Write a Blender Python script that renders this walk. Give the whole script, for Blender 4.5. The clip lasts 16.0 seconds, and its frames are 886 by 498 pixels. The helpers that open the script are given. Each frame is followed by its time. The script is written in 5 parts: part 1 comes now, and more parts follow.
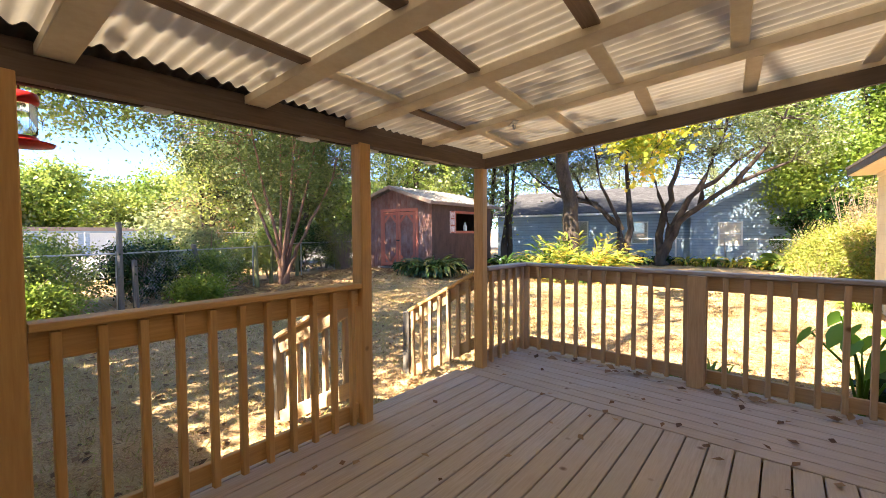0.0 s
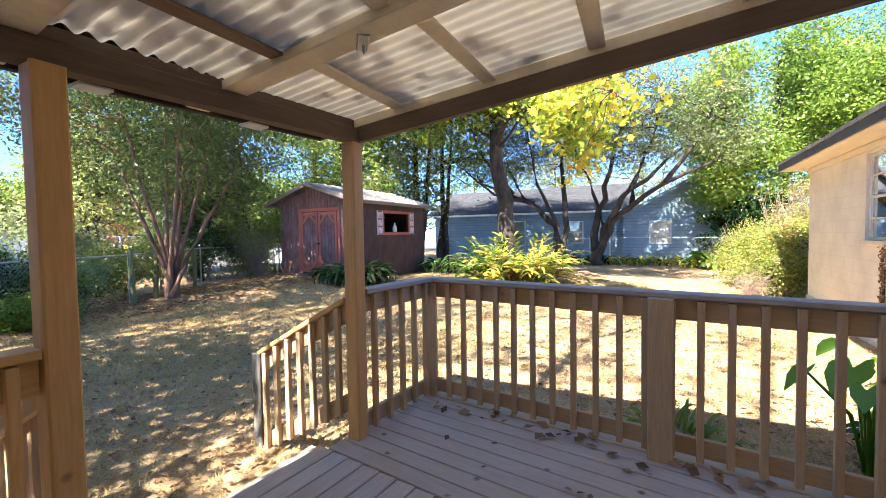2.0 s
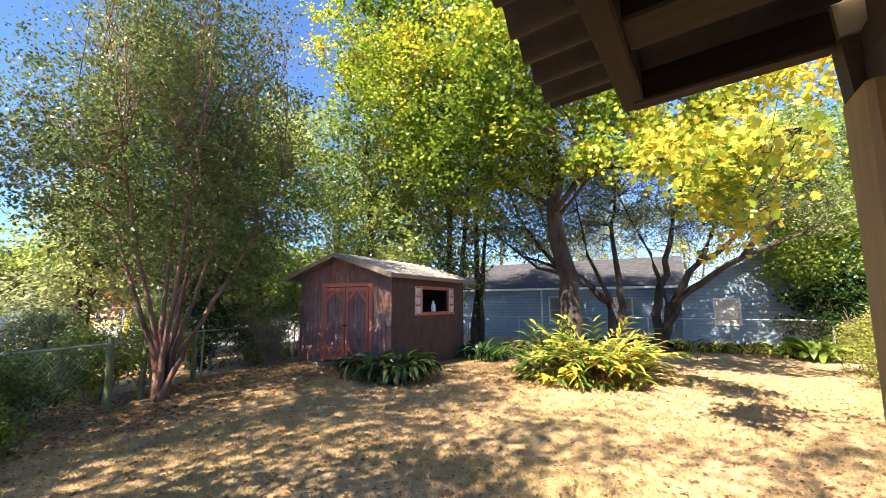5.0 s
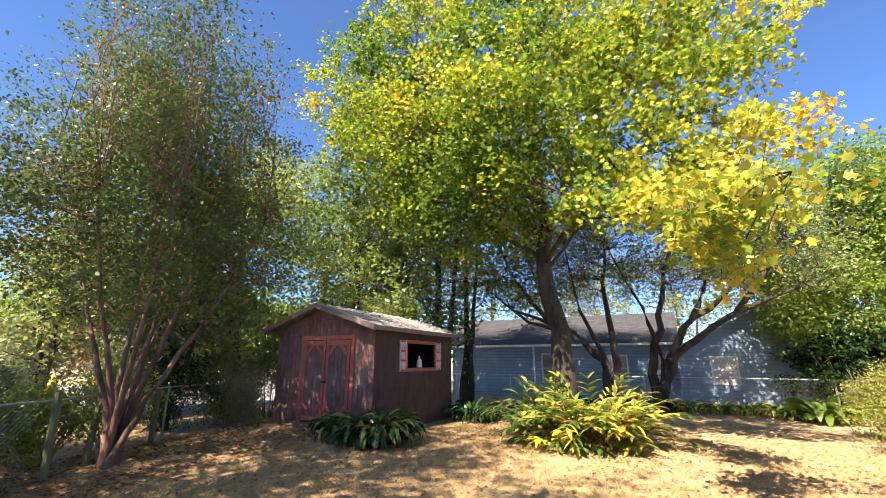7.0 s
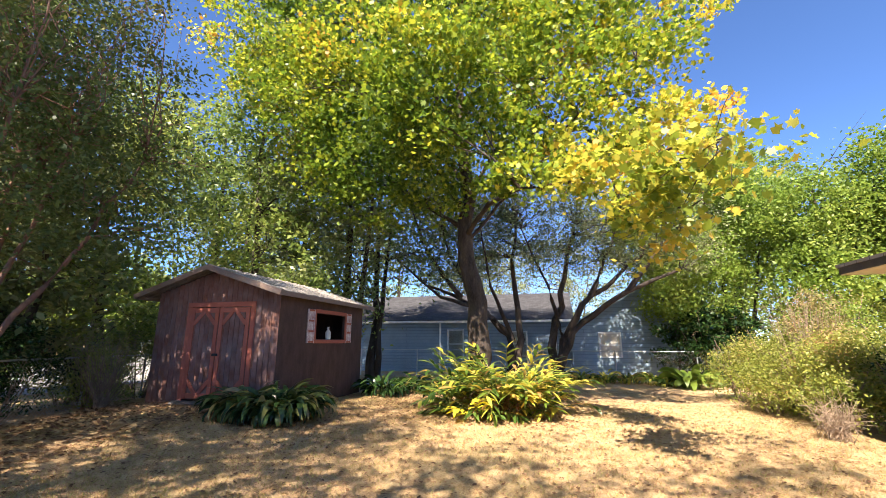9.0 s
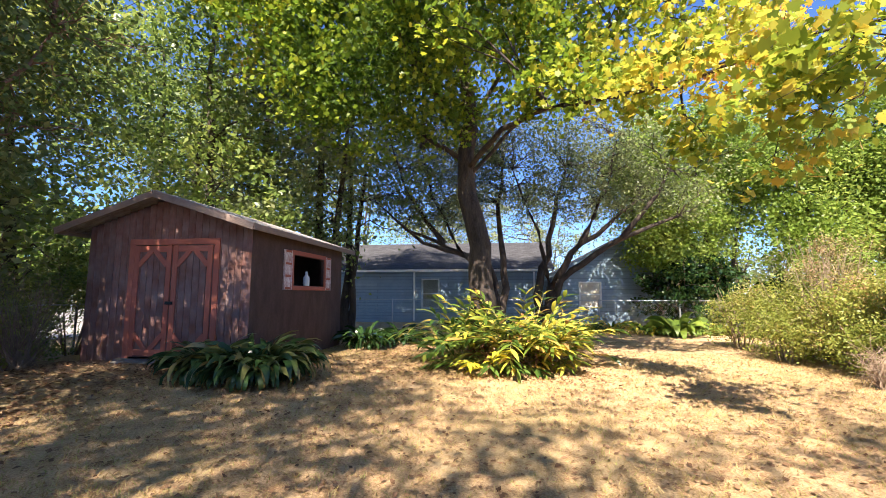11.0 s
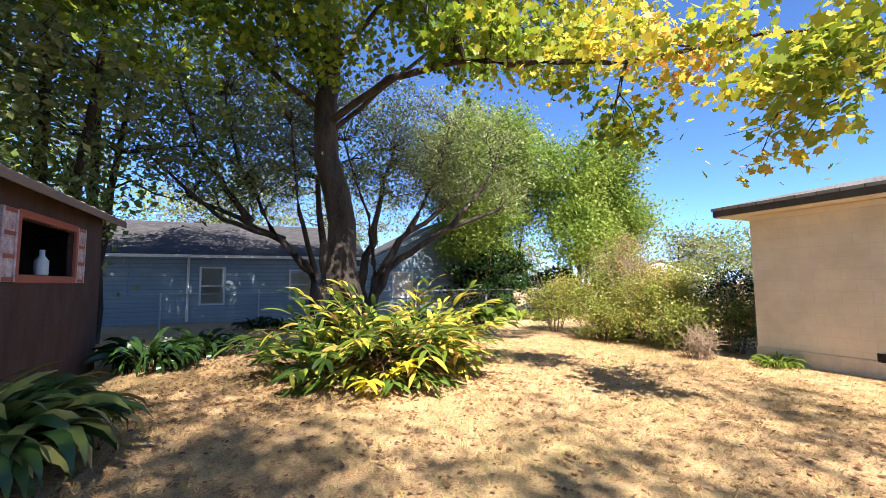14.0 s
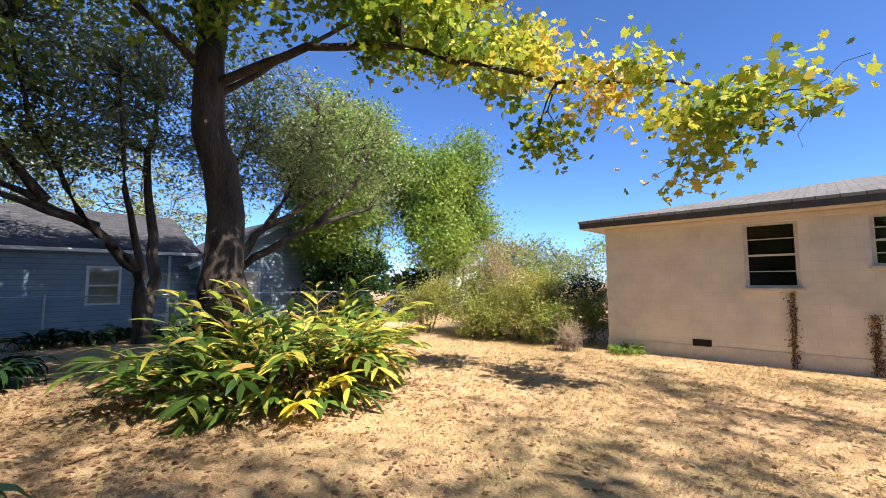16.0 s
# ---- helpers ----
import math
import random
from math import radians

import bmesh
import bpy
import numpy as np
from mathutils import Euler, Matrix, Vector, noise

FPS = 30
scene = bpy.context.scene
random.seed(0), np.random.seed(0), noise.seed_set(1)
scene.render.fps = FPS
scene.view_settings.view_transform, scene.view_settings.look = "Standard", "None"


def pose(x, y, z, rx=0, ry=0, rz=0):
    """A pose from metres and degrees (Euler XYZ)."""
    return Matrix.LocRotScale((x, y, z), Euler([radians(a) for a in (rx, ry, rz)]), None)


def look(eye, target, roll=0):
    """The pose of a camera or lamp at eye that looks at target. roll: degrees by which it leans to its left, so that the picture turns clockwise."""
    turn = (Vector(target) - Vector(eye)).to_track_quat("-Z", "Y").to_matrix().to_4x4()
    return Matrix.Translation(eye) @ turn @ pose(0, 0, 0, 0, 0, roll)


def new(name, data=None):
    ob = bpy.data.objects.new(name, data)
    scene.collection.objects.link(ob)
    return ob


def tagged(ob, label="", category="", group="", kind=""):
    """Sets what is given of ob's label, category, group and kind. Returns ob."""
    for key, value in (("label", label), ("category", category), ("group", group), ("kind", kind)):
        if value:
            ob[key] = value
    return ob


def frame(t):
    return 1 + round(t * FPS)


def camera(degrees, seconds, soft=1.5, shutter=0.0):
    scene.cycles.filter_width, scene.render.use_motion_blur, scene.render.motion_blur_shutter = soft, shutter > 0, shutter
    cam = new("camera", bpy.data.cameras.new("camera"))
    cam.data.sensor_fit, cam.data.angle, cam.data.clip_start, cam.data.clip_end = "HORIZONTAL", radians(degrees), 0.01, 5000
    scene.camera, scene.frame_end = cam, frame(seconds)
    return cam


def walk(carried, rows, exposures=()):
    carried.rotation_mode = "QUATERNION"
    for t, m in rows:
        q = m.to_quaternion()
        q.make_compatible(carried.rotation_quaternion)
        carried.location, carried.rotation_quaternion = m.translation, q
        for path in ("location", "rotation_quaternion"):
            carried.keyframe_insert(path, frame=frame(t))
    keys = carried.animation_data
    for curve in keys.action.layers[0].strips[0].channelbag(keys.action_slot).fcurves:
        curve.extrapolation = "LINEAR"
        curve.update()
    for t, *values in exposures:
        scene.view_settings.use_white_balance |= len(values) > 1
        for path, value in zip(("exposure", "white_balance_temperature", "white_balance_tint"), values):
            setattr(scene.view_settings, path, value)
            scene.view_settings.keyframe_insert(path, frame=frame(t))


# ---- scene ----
cam = camera(93.4, 16.0, 0.45)
PATH = [
    (0, (-0.175, -0.379, 1.68), (-1.343, 1.243, 1.602), -0.3),
    (0.5, (-0.11, -0.035, 1.68), (-1.156, 1.665, 1.60), -0.4),
    (1, (-0.141, 0.301, 1.656), (-1.107, 2.051, 1.577), -0.7),
    (1.5, (-0.274, 0.704, 1.677), (-1.23, 2.458, 1.597), -1.0),
    (2, (-0.485, 1.123, 1.705), (-1.426, 2.886, 1.627), -0.9),
    (2.5, (-0.87, 1.43, 1.725), (-1.80, 3.20, 1.65), -0.8),
    (3, (-1.28, 1.75, 1.742), (-2.206, 3.521, 1.67), -0.7),
    (3.5, (-1.706, 2.081, 1.746), (-2.621, 3.858, 1.664), -0.8),
    (4, (-2.11, 2.37, 1.76), (-3.04, 4.139, 1.685), -0.7),
    (4.5, (-2.462, 2.538, 1.897), (-3.404, 4.301, 1.948), -0.9),
    (5, (-2.729, 2.616, 2.035), (-3.697, 4.347, 2.292), -0.3),
    (5.2, (-2.779, 2.649, 2.042), (-3.748, 4.373, 2.34), -0.8),
    (7.3, (-2.8, 3.039, 1.928), (-3.682, 4.752, 2.464), -0.2),
    (7.5, (-2.866, 3.055, 1.914), (-3.701, 4.792, 2.448), -0.2),
    (8, (-3.039, 3.217, 1.83), (-3.743, 5.011, 2.365), 0.0),
    (8.5, (-3.236, 3.38, 1.746), (-3.79, 5.226, 2.278), 0.3),
    (9, (-3.527, 3.526, 1.699), (-4.016, 5.417, 2.133), 0.1),
    (9.5, (-3.864, 3.792, 1.62), (-4.312, 5.718, 1.922), 0.0),
    (9.7, (-4.021, 3.898, 1.614), (-4.45, 5.83, 1.901), 0.1),
    (11.8, (-5.575, 5.46, 1.559), (-5.726, 7.446, 1.74), -0.2),
    (12, (-5.719, 5.585, 1.585), (-5.82, 7.574, 1.763), -0.3),
    (12.5, (-6.086, 5.946, 1.585), (-5.944, 7.933, 1.758), -0.6),
    (13, (-6.415, 6.33, 1.573), (-6.043, 8.288, 1.74), -0.6),
    (13.5, (-6.71, 6.741, 1.576), (-6.112, 8.642, 1.744), -0.6),
    (14, (-7.025, 7.081, 1.598), (-6.234, 8.911, 1.762), -0.5),
    (14.5, (-7.283, 7.424, 1.613), (-6.344, 9.183, 1.772), -0.5),
    (15, (-7.589, 7.709, 1.622), (-6.468, 9.357, 1.782), -0.4),
    (15.5, (-7.899, 7.994, 1.621), (-6.648, 9.547, 1.781), -0.3),
    (16, (-8.12, 8.341, 1.623), (-6.66, 9.699, 1.786), -0.3),
]
walk(cam, [(t, look(eye, target, roll)) for t, eye, target, roll in PATH],
     [(0, 3.12, 6600, 11), (1.5, 3.0, 5750, 9), (3.0, 2.8, 5500, 9), (4.5, 2.5, 5950, 10), (5.2, 2.35, 6300, 12), (9.0, 2.1, 6250, 13), (12.0, 2.1, 6000, 13), (14.5, 1.85, 5800, 12), (16.0, 1.65, 5700, 12)])

# ---- light ----
world = bpy.data.worlds.new("sky")
scene.world = world
world.use_nodes = True
wn = world.node_tree
sky = wn.nodes.new("ShaderNodeTexSky")
sky.sky_type = "NISHITA"
sky.sun_disc = False
SUN_EL, SUN_X = radians(50), 0.10
sky.sun_elevation, sky.sun_rotation = SUN_EL, math.pi + SUN_X
sky.altitude, sky.air_density, sky.dust_density, sky.ozone_density = 3000, 0.80, 0.0, 7.0
wn.nodes["Background"].inputs["Strength"].default_value = 0.088
wn.links.new(sky.outputs[0], wn.nodes["Background"].inputs["Color"])
sun = new("sun", bpy.data.lights.new("sun", "SUN"))
sun.data.energy, sun.data.angle, sun.data.color = 4.6, radians(0.53), (1.0, 0.88, 0.70)
sun.matrix_basis = look((-40 * math.sin(SUN_X) * math.cos(SUN_EL), -40 * math.cos(SUN_X) * math.cos(SUN_EL), 40 * math.sin(SUN_EL)), (0, 0, 0))


# ---- materials ----
def nodes_of(name, rough=0.7, metal=0.0):
    m = bpy.data.materials.new(name)
    m.use_nodes = True
    nt = m.node_tree
    b = nt.nodes["Principled BSDF"]
    b.inputs["Roughness"].default_value, b.inputs["Metallic"].default_value = rough, metal
    b.inputs["Specular IOR Level"].default_value = 0.4
    return m, nt, b


def ramp(nt, fac, stops):
    r = nt.nodes.new("ShaderNodeValToRGB")
    els = r.color_ramp.elements
    while len(els) < len(stops):
        els.new(0.5)
    for e, (p, c) in zip(els, stops):
        e.position, e.color = p, (*c, 1)
    nt.links.new(fac, r.inputs["Fac"])
    return r.outputs["Color"]


def noise_tex(nt, scale, stretch=(1, 1, 1), detail=5, coord="Object", rough=0.6, seed=None):
    tc = nt.nodes.new("ShaderNodeTexCoord")
    mp = nt.nodes.new("ShaderNodeMapping")
    mp.inputs["Scale"].default_value = stretch
    nt.links.new(tc.outputs[coord], mp.inputs["Vector"])
    n = nt.nodes.new("ShaderNodeTexNoise")
    n.inputs["Scale"].default_value, n.inputs["Detail"].default_value, n.inputs["Roughness"].default_value = scale, detail, rough
    if seed is not None:
        n.noise_dimensions = "4D"
        nt.links.new(seed, n.inputs["W"])
    nt.links.new(mp.outputs[0], n.inputs["Vector"])
    return n.outputs["Fac"]


def mixed(nt, fac, a, b, mode="MIX"):
    x = nt.nodes.new("ShaderNodeMix")
    x.data_type, x.blend_type = "RGBA", mode
    for sock, v in ((x.inputs[0], fac), (x.inputs[6], a), (x.inputs[7], b)):
        if isinstance(v, (int, float)):
            sock.default_value = v
        elif isinstance(v, tuple):
            sock.default_value = (*v, 1)
        else:
            nt.links.new(v, sock)
    return x.outputs[2]


def maths(nt, op, a, b=0.0):
    n = nt.nodes.new("ShaderNodeMath")
    n.operation = op
    for sock, v in ((n.inputs[0], a), (n.inputs[1], b)):
        if isinstance(v, (int, float)):
            sock.default_value = v
        else:
            nt.links.new(v, sock)
    return n.outputs[0]


def bumped(nt, b, height, strength=0.3, dist=0.01):
    n = nt.nodes.new("ShaderNodeBump")
    n.inputs["Strength"].default_value, n.inputs["Distance"].default_value = strength, dist
    nt.links.new(height, n.inputs["Height"])
    nt.links.new(n.outputs[0], b.inputs["Normal"])


def wood(name, dark, light, rough=0.75, knots=True, grey=0.0):
    m, nt, b = nodes_of(name, rough)
    info = nt.nodes.new("ShaderNodeObjectInfo")
    seed = maths(nt, "MULTIPLY", info.outputs["Random"], 37.0)
    grain = noise_tex(nt, 9, (0.6, 9, 9), 6, seed=seed)
    broad = noise_tex(nt, 1.6, (1, 2.5, 2.5), 3, seed=seed)
    c = ramp(nt, grain, [(0.3, dark), (0.7, light)])
    c = mixed(nt, maths(nt, "MULTIPLY", broad, 0.55), c, tuple(0.62 * v for v in light))
    c = mixed(nt, maths(nt, "MULTIPLY", info.outputs["Random"], 0.5), c, dark)
    if grey:
        g = ramp(nt, noise_tex(nt, 2.2, (1, 1, 1), 4, seed=seed), [(0.35, (0, 0, 0)), (0.7, (1, 1, 1))])
        c = mixed(nt, maths(nt, "MULTIPLY", g, grey), c, (0.56, 0.53, 0.53))
    if knots:
        v = nt.nodes.new("ShaderNodeTexVoronoi")
        v.inputs["Scale"].default_value = 3.0
        tc = nt.nodes.new("ShaderNodeTexCoord")
        ad = nt.nodes.new("ShaderNodeVectorMath")
        ad.operation = "ADD"
        cb = nt.nodes.new("ShaderNodeCombineXYZ")
        for i in range(3):
            nt.links.new(seed, cb.inputs[i])
        nt.links.new(tc.outputs["Object"], ad.inputs[0])
        nt.links.new(cb.outputs[0], ad.inputs[1])
        nt.links.new(ad.outputs[0], v.inputs["Vector"])
        k = ramp(nt, v.outputs["Distance"], [(0.03, (1, 1, 1)), (0.085, (0, 0, 0))])
        c = mixed(nt, maths(nt, "MULTIPLY", k, 0.8), c, (0.10, 0.04, 0.015))
    nt.links.new(c, b.inputs["Base Color"])
    bumped(nt, b, grain, 0.35, 0.004)
    return m


def plain(name, a, c, scale=4, rough=0.7, metal=0.0, bump=0.2, stretch=(1, 1, 1), dist=0.005):
    m, nt, b = nodes_of(name, rough, metal)
    n1 = noise_tex(nt, scale, stretch, 5)
    n2 = noise_tex(nt, scale * 9, stretch, 4)
    f = maths(nt, "ADD", maths(nt, "MULTIPLY", n1, 0.65), maths(nt, "MULTIPLY", n2, 0.35))
    nt.links.new(ramp(nt, f, [(0.36, a), (0.64, c)]), b.inputs["Base Color"])
    bumped(nt, b, n2, bump, dist)
    return m


def leaf_mat(name, stops, trans=0.45, patch=None, rough=0.45):
    """Leaves: each leaf takes its own colour from the ramp, shifted by broad patches of the crown."""
    m, nt, b = nodes_of(name, rough)
    geo = nt.nodes.new("ShaderNodeNewGeometry")
    f = geo.outputs["Random Per Island"]
    if patch:
        n = noise_tex(nt, patch, (1, 1, 1), 2)
        f = maths(nt, "ADD", maths(nt, "MULTIPLY", f, 0.55), maths(nt, "SUBTRACT", maths(nt, "MULTIPLY", n, 1.5), 0.5))
    c = ramp(nt, f, stops)
    nt.links.new(c, b.inputs["Base Color"])
    t = nt.nodes.new("ShaderNodeBsdfTranslucent")
    nt.links.new(c, t.inputs["Color"])
    mx = nt.nodes.new("ShaderNodeMixShader")
    mx.inputs[0].default_value = trans
    nt.links.new(b.outputs[0], mx.inputs[1])
    nt.links.new(t.outputs[0], mx.inputs[2])
    nt.links.new(mx.outputs[0], nt.nodes["Material Output"].inputs["Surface"])
    return m


def coursed(name, a, c, mortar, w, h, gap, rough=0.8, strength=0.5, axes="XZ", dist=0.01):
    """Courses of blocks or shingles, too far off to be told apart one by one."""
    m, nt, b = nodes_of(name, rough)
    tc = nt.nodes.new("ShaderNodeTexCoord")
    sep = nt.nodes.new("ShaderNodeSeparateXYZ")
    cb = nt.nodes.new("ShaderNodeCombineXYZ")
    nt.links.new(tc.outputs["Object"], sep.inputs[0])
    nt.links.new(sep.outputs[axes[0]], cb.inputs["X"])
    nt.links.new(sep.outputs[axes[1]], cb.inputs["Y"])
    br = nt.nodes.new("ShaderNodeTexBrick")
    nt.links.new(cb.outputs[0], br.inputs["Vector"])
    for key, v in (("Color1", (*a, 1)), ("Color2", (*c, 1)), ("Mortar", (*mortar, 1)), ("Scale", 1.0), ("Brick Width", w), ("Row Height", h), ("Mortar Size", gap)):
        br.inputs[key].default_value = v
    n = noise_tex(nt, 2.0, (1, 1, 1), 6)
    col = mixed(nt, ramp(nt, n, [(0.35, (0, 0, 0)), (0.75, (0.5, 0.5, 0.5))]), br.outputs["Color"], tuple(0.6 * v for v in a))
    nt.links.new(col, b.inputs["Base Color"])
    hgt = maths(nt, "SUBTRACT", maths(nt, "MULTIPLY", noise_tex(nt, 60), 0.4), br.outputs["Fac"])
    bumped(nt, b, hgt, strength, dist)
    return m


M_DECK = wood("deck_wood", (0.42, 0.31, 0.22), (0.66, 0.53, 0.42), 0.75, grey=0.35)
M_RAIL = wood("rail_wood", (0.54, 0.30, 0.11), (0.78, 0.50, 0.22), 0.65)
M_RAIL_OLD = wood("weathered_rail_wood", (0.42, 0.28, 0.15), (0.64, 0.46, 0.28), 0.8, grey=0.12)
M_CAP = wood("rail_cap_wood", (0.30, 0.24, 0.20), (0.50, 0.44, 0.40), 0.7, grey=0.7)
M_BEAM = wood("dark_beam_wood", (0.10, 0.07, 0.055), (0.20, 0.145, 0.115), 0.7, knots=False)
M_CREAM = plain("cream_paint", (0.68, 0.58, 0.44), (0.82, 0.74, 0.61), 3, 0.6, bump=0.25)
M_BARE = wood("bare_batten_wood", (0.20, 0.13, 0.09), (0.36, 0.26, 0.19), 0.8, knots=False)
M_TIN = plain("cream_painted_tin", (0.72, 0.63, 0.49), (0.84, 0.76, 0.63), 1.5, 0.5, bump=0.08)


def thin_sheet(m, share):
    """Lets part of the light through a thin painted sheet."""
    nt = m.node_tree
    b = nt.nodes["Principled BSDF"]
    t = nt.nodes.new("ShaderNodeBsdfTranslucent")
    nt.links.new(b.inputs["Base Color"].links[0].from_socket, t.inputs["Color"])
    mx = nt.nodes.new("ShaderNodeMixShader")
    mx.inputs[0].default_value = share
    nt.links.new(b.outputs[0], mx.inputs[1])
    nt.links.new(t.outputs[0], mx.inputs[2])
    nt.links.new(mx.outputs[0], nt.nodes["Material Output"].inputs["Surface"])


thin_sheet(M_TIN, 0.06)
# Overhang underside: bare tin and beam wood darkened, its shade put into the colour.
M_BARETIN = plain("shaded_bare_tin", (0.045, 0.038, 0.034), (0.10, 0.088, 0.08), 3, 0.7, bump=0.1)
M_BEAM_OUT = wood("shaded_outrigger_wood", (0.035, 0.027, 0.022), (0.085, 0.064, 0.05), 0.8, knots=False)
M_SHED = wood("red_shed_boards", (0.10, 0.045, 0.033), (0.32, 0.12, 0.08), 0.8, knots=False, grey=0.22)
# Brown for side and back walls, their shade mixed into the colour.
M_SHED_SIDE = plain("shaded_brown_panel", (0.06, 0.034, 0.027), (0.115, 0.066, 0.052), 5, 0.8, stretch=(1, 1, 0.4))
M_SHED_TRIM = wood("red_trim_wood", (0.36, 0.095, 0.06), (0.58, 0.19, 0.12), 0.7, knots=False)
M_SHED_ROOF = plain("weathered_roofing", (0.16, 0.14, 0.13), (0.42, 0.38, 0.35), 3, 0.9, bump=0.6, stretch=(1, 3, 1))
M_FASCIA = wood("weathered_fascia", (0.20, 0.13, 0.10), (0.40, 0.30, 0.24), 0.8, knots=False)
M_SHUTTER = plain("red_white_shutter", (0.42, 0.17, 0.14), (0.80, 0.75, 0.72), 7, 0.7)
M_INSIDE = plain("shed_inside_wood", (0.05, 0.04, 0.03), (0.10, 0.08, 0.06), 4, 0.9)
M_BLUE = coursed("blue_siding", (0.26, 0.35, 0.44), (0.28, 0.37, 0.46), (0.15, 0.20, 0.26), 4.0, 0.18, 0.012, 0.7)
M_SHINGLE = coursed("grey_shingles", (0.040, 0.038, 0.042), (0.075, 0.072, 0.078), (0.03, 0.03, 0.03), 0.32, 0.14, 0.012, 0.95, axes="XY")
M_SHINGLE_H = coursed("brown_grey_shingles", (0.13, 0.12, 0.115), (0.20, 0.185, 0.175), (0.06, 0.055, 0.05), 0.32, 0.14, 0.012, 0.95, axes="YX")
M_WHITE = plain("white_paint", (0.70, 0.70, 0.68), (0.82, 0.82, 0.80), 6, 0.5)
M_BLOCK = coursed("cream_block_wall", (0.74, 0.68, 0.57), (0.76, 0.70, 0.59), (0.68, 0.62, 0.51), 0.40, 0.20, 0.006, 0.8, 0.25, axes="YZ", dist=0.004)
M_PLINTH = plain("pale_concrete", (0.50, 0.46, 0.40), (0.66, 0.62, 0.55), 4, 0.9)
M_SOFFIT = plain("soffit_cream", (0.68, 0.60, 0.47), (0.78, 0.70, 0.57), 3, 0.6)
M_DARKFASCIA = plain("dark_fascia", (0.05, 0.045, 0.045), (0.09, 0.08, 0.075), 4, 0.5)
M_METAL = plain("galvanised_steel", (0.42, 0.43, 0.44), (0.60, 0.61, 0.62), 12, 0.45, 0.7, bump=0.1)
M_BLACK = plain("black_iron", (0.012, 0.012, 0.012), (0.03, 0.03, 0.03), 12, 0.5, 0.3)
M_POST = wood("grey_fence_post", (0.10, 0.09, 0.08), (0.24, 0.22, 0.20), 0.9)
M_POSTG = wood("mossy_fence_post", (0.13, 0.14, 0.06), (0.28, 0.28, 0.13), 0.9)
M_BARK = plain("dark_bark", (0.022, 0.016, 0.013), (0.095, 0.07, 0.055), 5, 0.9, bump=0.9, stretch=(1, 1, 0.25), dist=0.03)
M_BARK_PALE = plain("peeling_red_bark", (0.09, 0.042, 0.027), (0.27, 0.15, 0.10), 4, 0.8, bump=0.5, stretch=(1, 1, 0.3), dist=0.015)
M_TWIG = plain("dry_twig", (0.19, 0.13, 0.09), (0.35, 0.26, 0.18), 8, 0.9)
M_ROAD = plain("pale_road", (0.22, 0.20, 0.19), (0.32, 0.30, 0.28), 0.5, 0.9)
M_RED = plain("red_plastic", (0.45, 0.02, 0.02), (0.55, 0.035, 0.03), 5, 0.3)
M_YELLOW = plain("yellow_paint", (0.75, 0.48, 0.03), (0.85, 0.58, 0.06), 5, 0.5)
M_DEADLEAF = leaf_mat("dead_leaf", [(0.0, (0.12, 0.06, 0.03)), (0.5, (0.26, 0.14, 0.07)), (1.0, (0.40, 0.26, 0.14))], 0.2, rough=0.8)
L_SYC = leaf_mat("autumn_leaf", [(0.05, (0.05, 0.10, 0.012)), (0.42, (0.14, 0.22, 0.02)), (0.68, (0.34, 0.40, 0.03)), (0.92, (0.62, 0.50, 0.04)), (1.0, (0.55, 0.26, 0.03))], 0.5, 0.22)
L_YEL = leaf_mat("yellow_leaf", [(0.0, (0.12, 0.19, 0.02)), (0.35, (0.30, 0.36, 0.035)), (0.65, (0.60, 0.52, 0.06)), (0.88, (0.68, 0.44, 0.05)), (1.0, (0.55, 0.24, 0.04))], 0.5, 0.5)
L_MYR = leaf_mat("myrtle_leaf", [(0.0, (0.050, 0.083, 0.022)), (0.7, (0.133, 0.177, 0.050)), (1.0, (0.310, 0.255, 0.066))], 0.4, 0.3)
L_DARK = leaf_mat("oak_leaf", [(0.0, (0.062, 0.100, 0.025)), (0.5, (0.188, 0.263, 0.056)), (1.0, (0.450, 0.463, 0.112))], 0.5, 0.3, 0.35)
L_OLIVE = leaf_mat("grey_green_leaf", [(0.0, (0.088, 0.112, 0.044)), (0.6, (0.213, 0.250, 0.100)), (1.0, (0.400, 0.400, 0.175))], 0.45, 0.3)
L_LIME = leaf_mat("bright_green_leaf", [(0.0, (0.09, 0.15, 0.02)), (0.6, (0.22, 0.31, 0.045)), (1.0, (0.38, 0.44, 0.09))], 0.5, 0.2)
L_BUSH = leaf_mat("bush_leaf", [(0.0, (0.091, 0.130, 0.023)), (0.5, (0.247, 0.283, 0.046)), (0.85, (0.416, 0.389, 0.092)), (1.0, (0.442, 0.260, 0.115))], 0.45, 0.7)
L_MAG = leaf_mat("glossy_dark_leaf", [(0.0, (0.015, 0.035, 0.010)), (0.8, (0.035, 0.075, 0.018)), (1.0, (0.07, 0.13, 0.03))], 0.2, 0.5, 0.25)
L_ASP = leaf_mat("aspidistra_leaf", [(0.0, (0.020, 0.05, 0.014)), (0.6, (0.06, 0.11, 0.03)), (0.85, (0.20, 0.20, 0.06)), (1.0, (0.36, 0.26, 0.10))], 0.25, None, 0.3)
L_GING = leaf_mat("ginger_leaf", [(0.0, (0.05, 0.10, 0.018)), (0.3, (0.15, 0.22, 0.03)), (0.55, (0.42, 0.44, 0.06)), (0.8, (0.70, 0.58, 0.08)), (1.0, (0.42, 0.22, 0.08))], 0.45, None, 0.35)
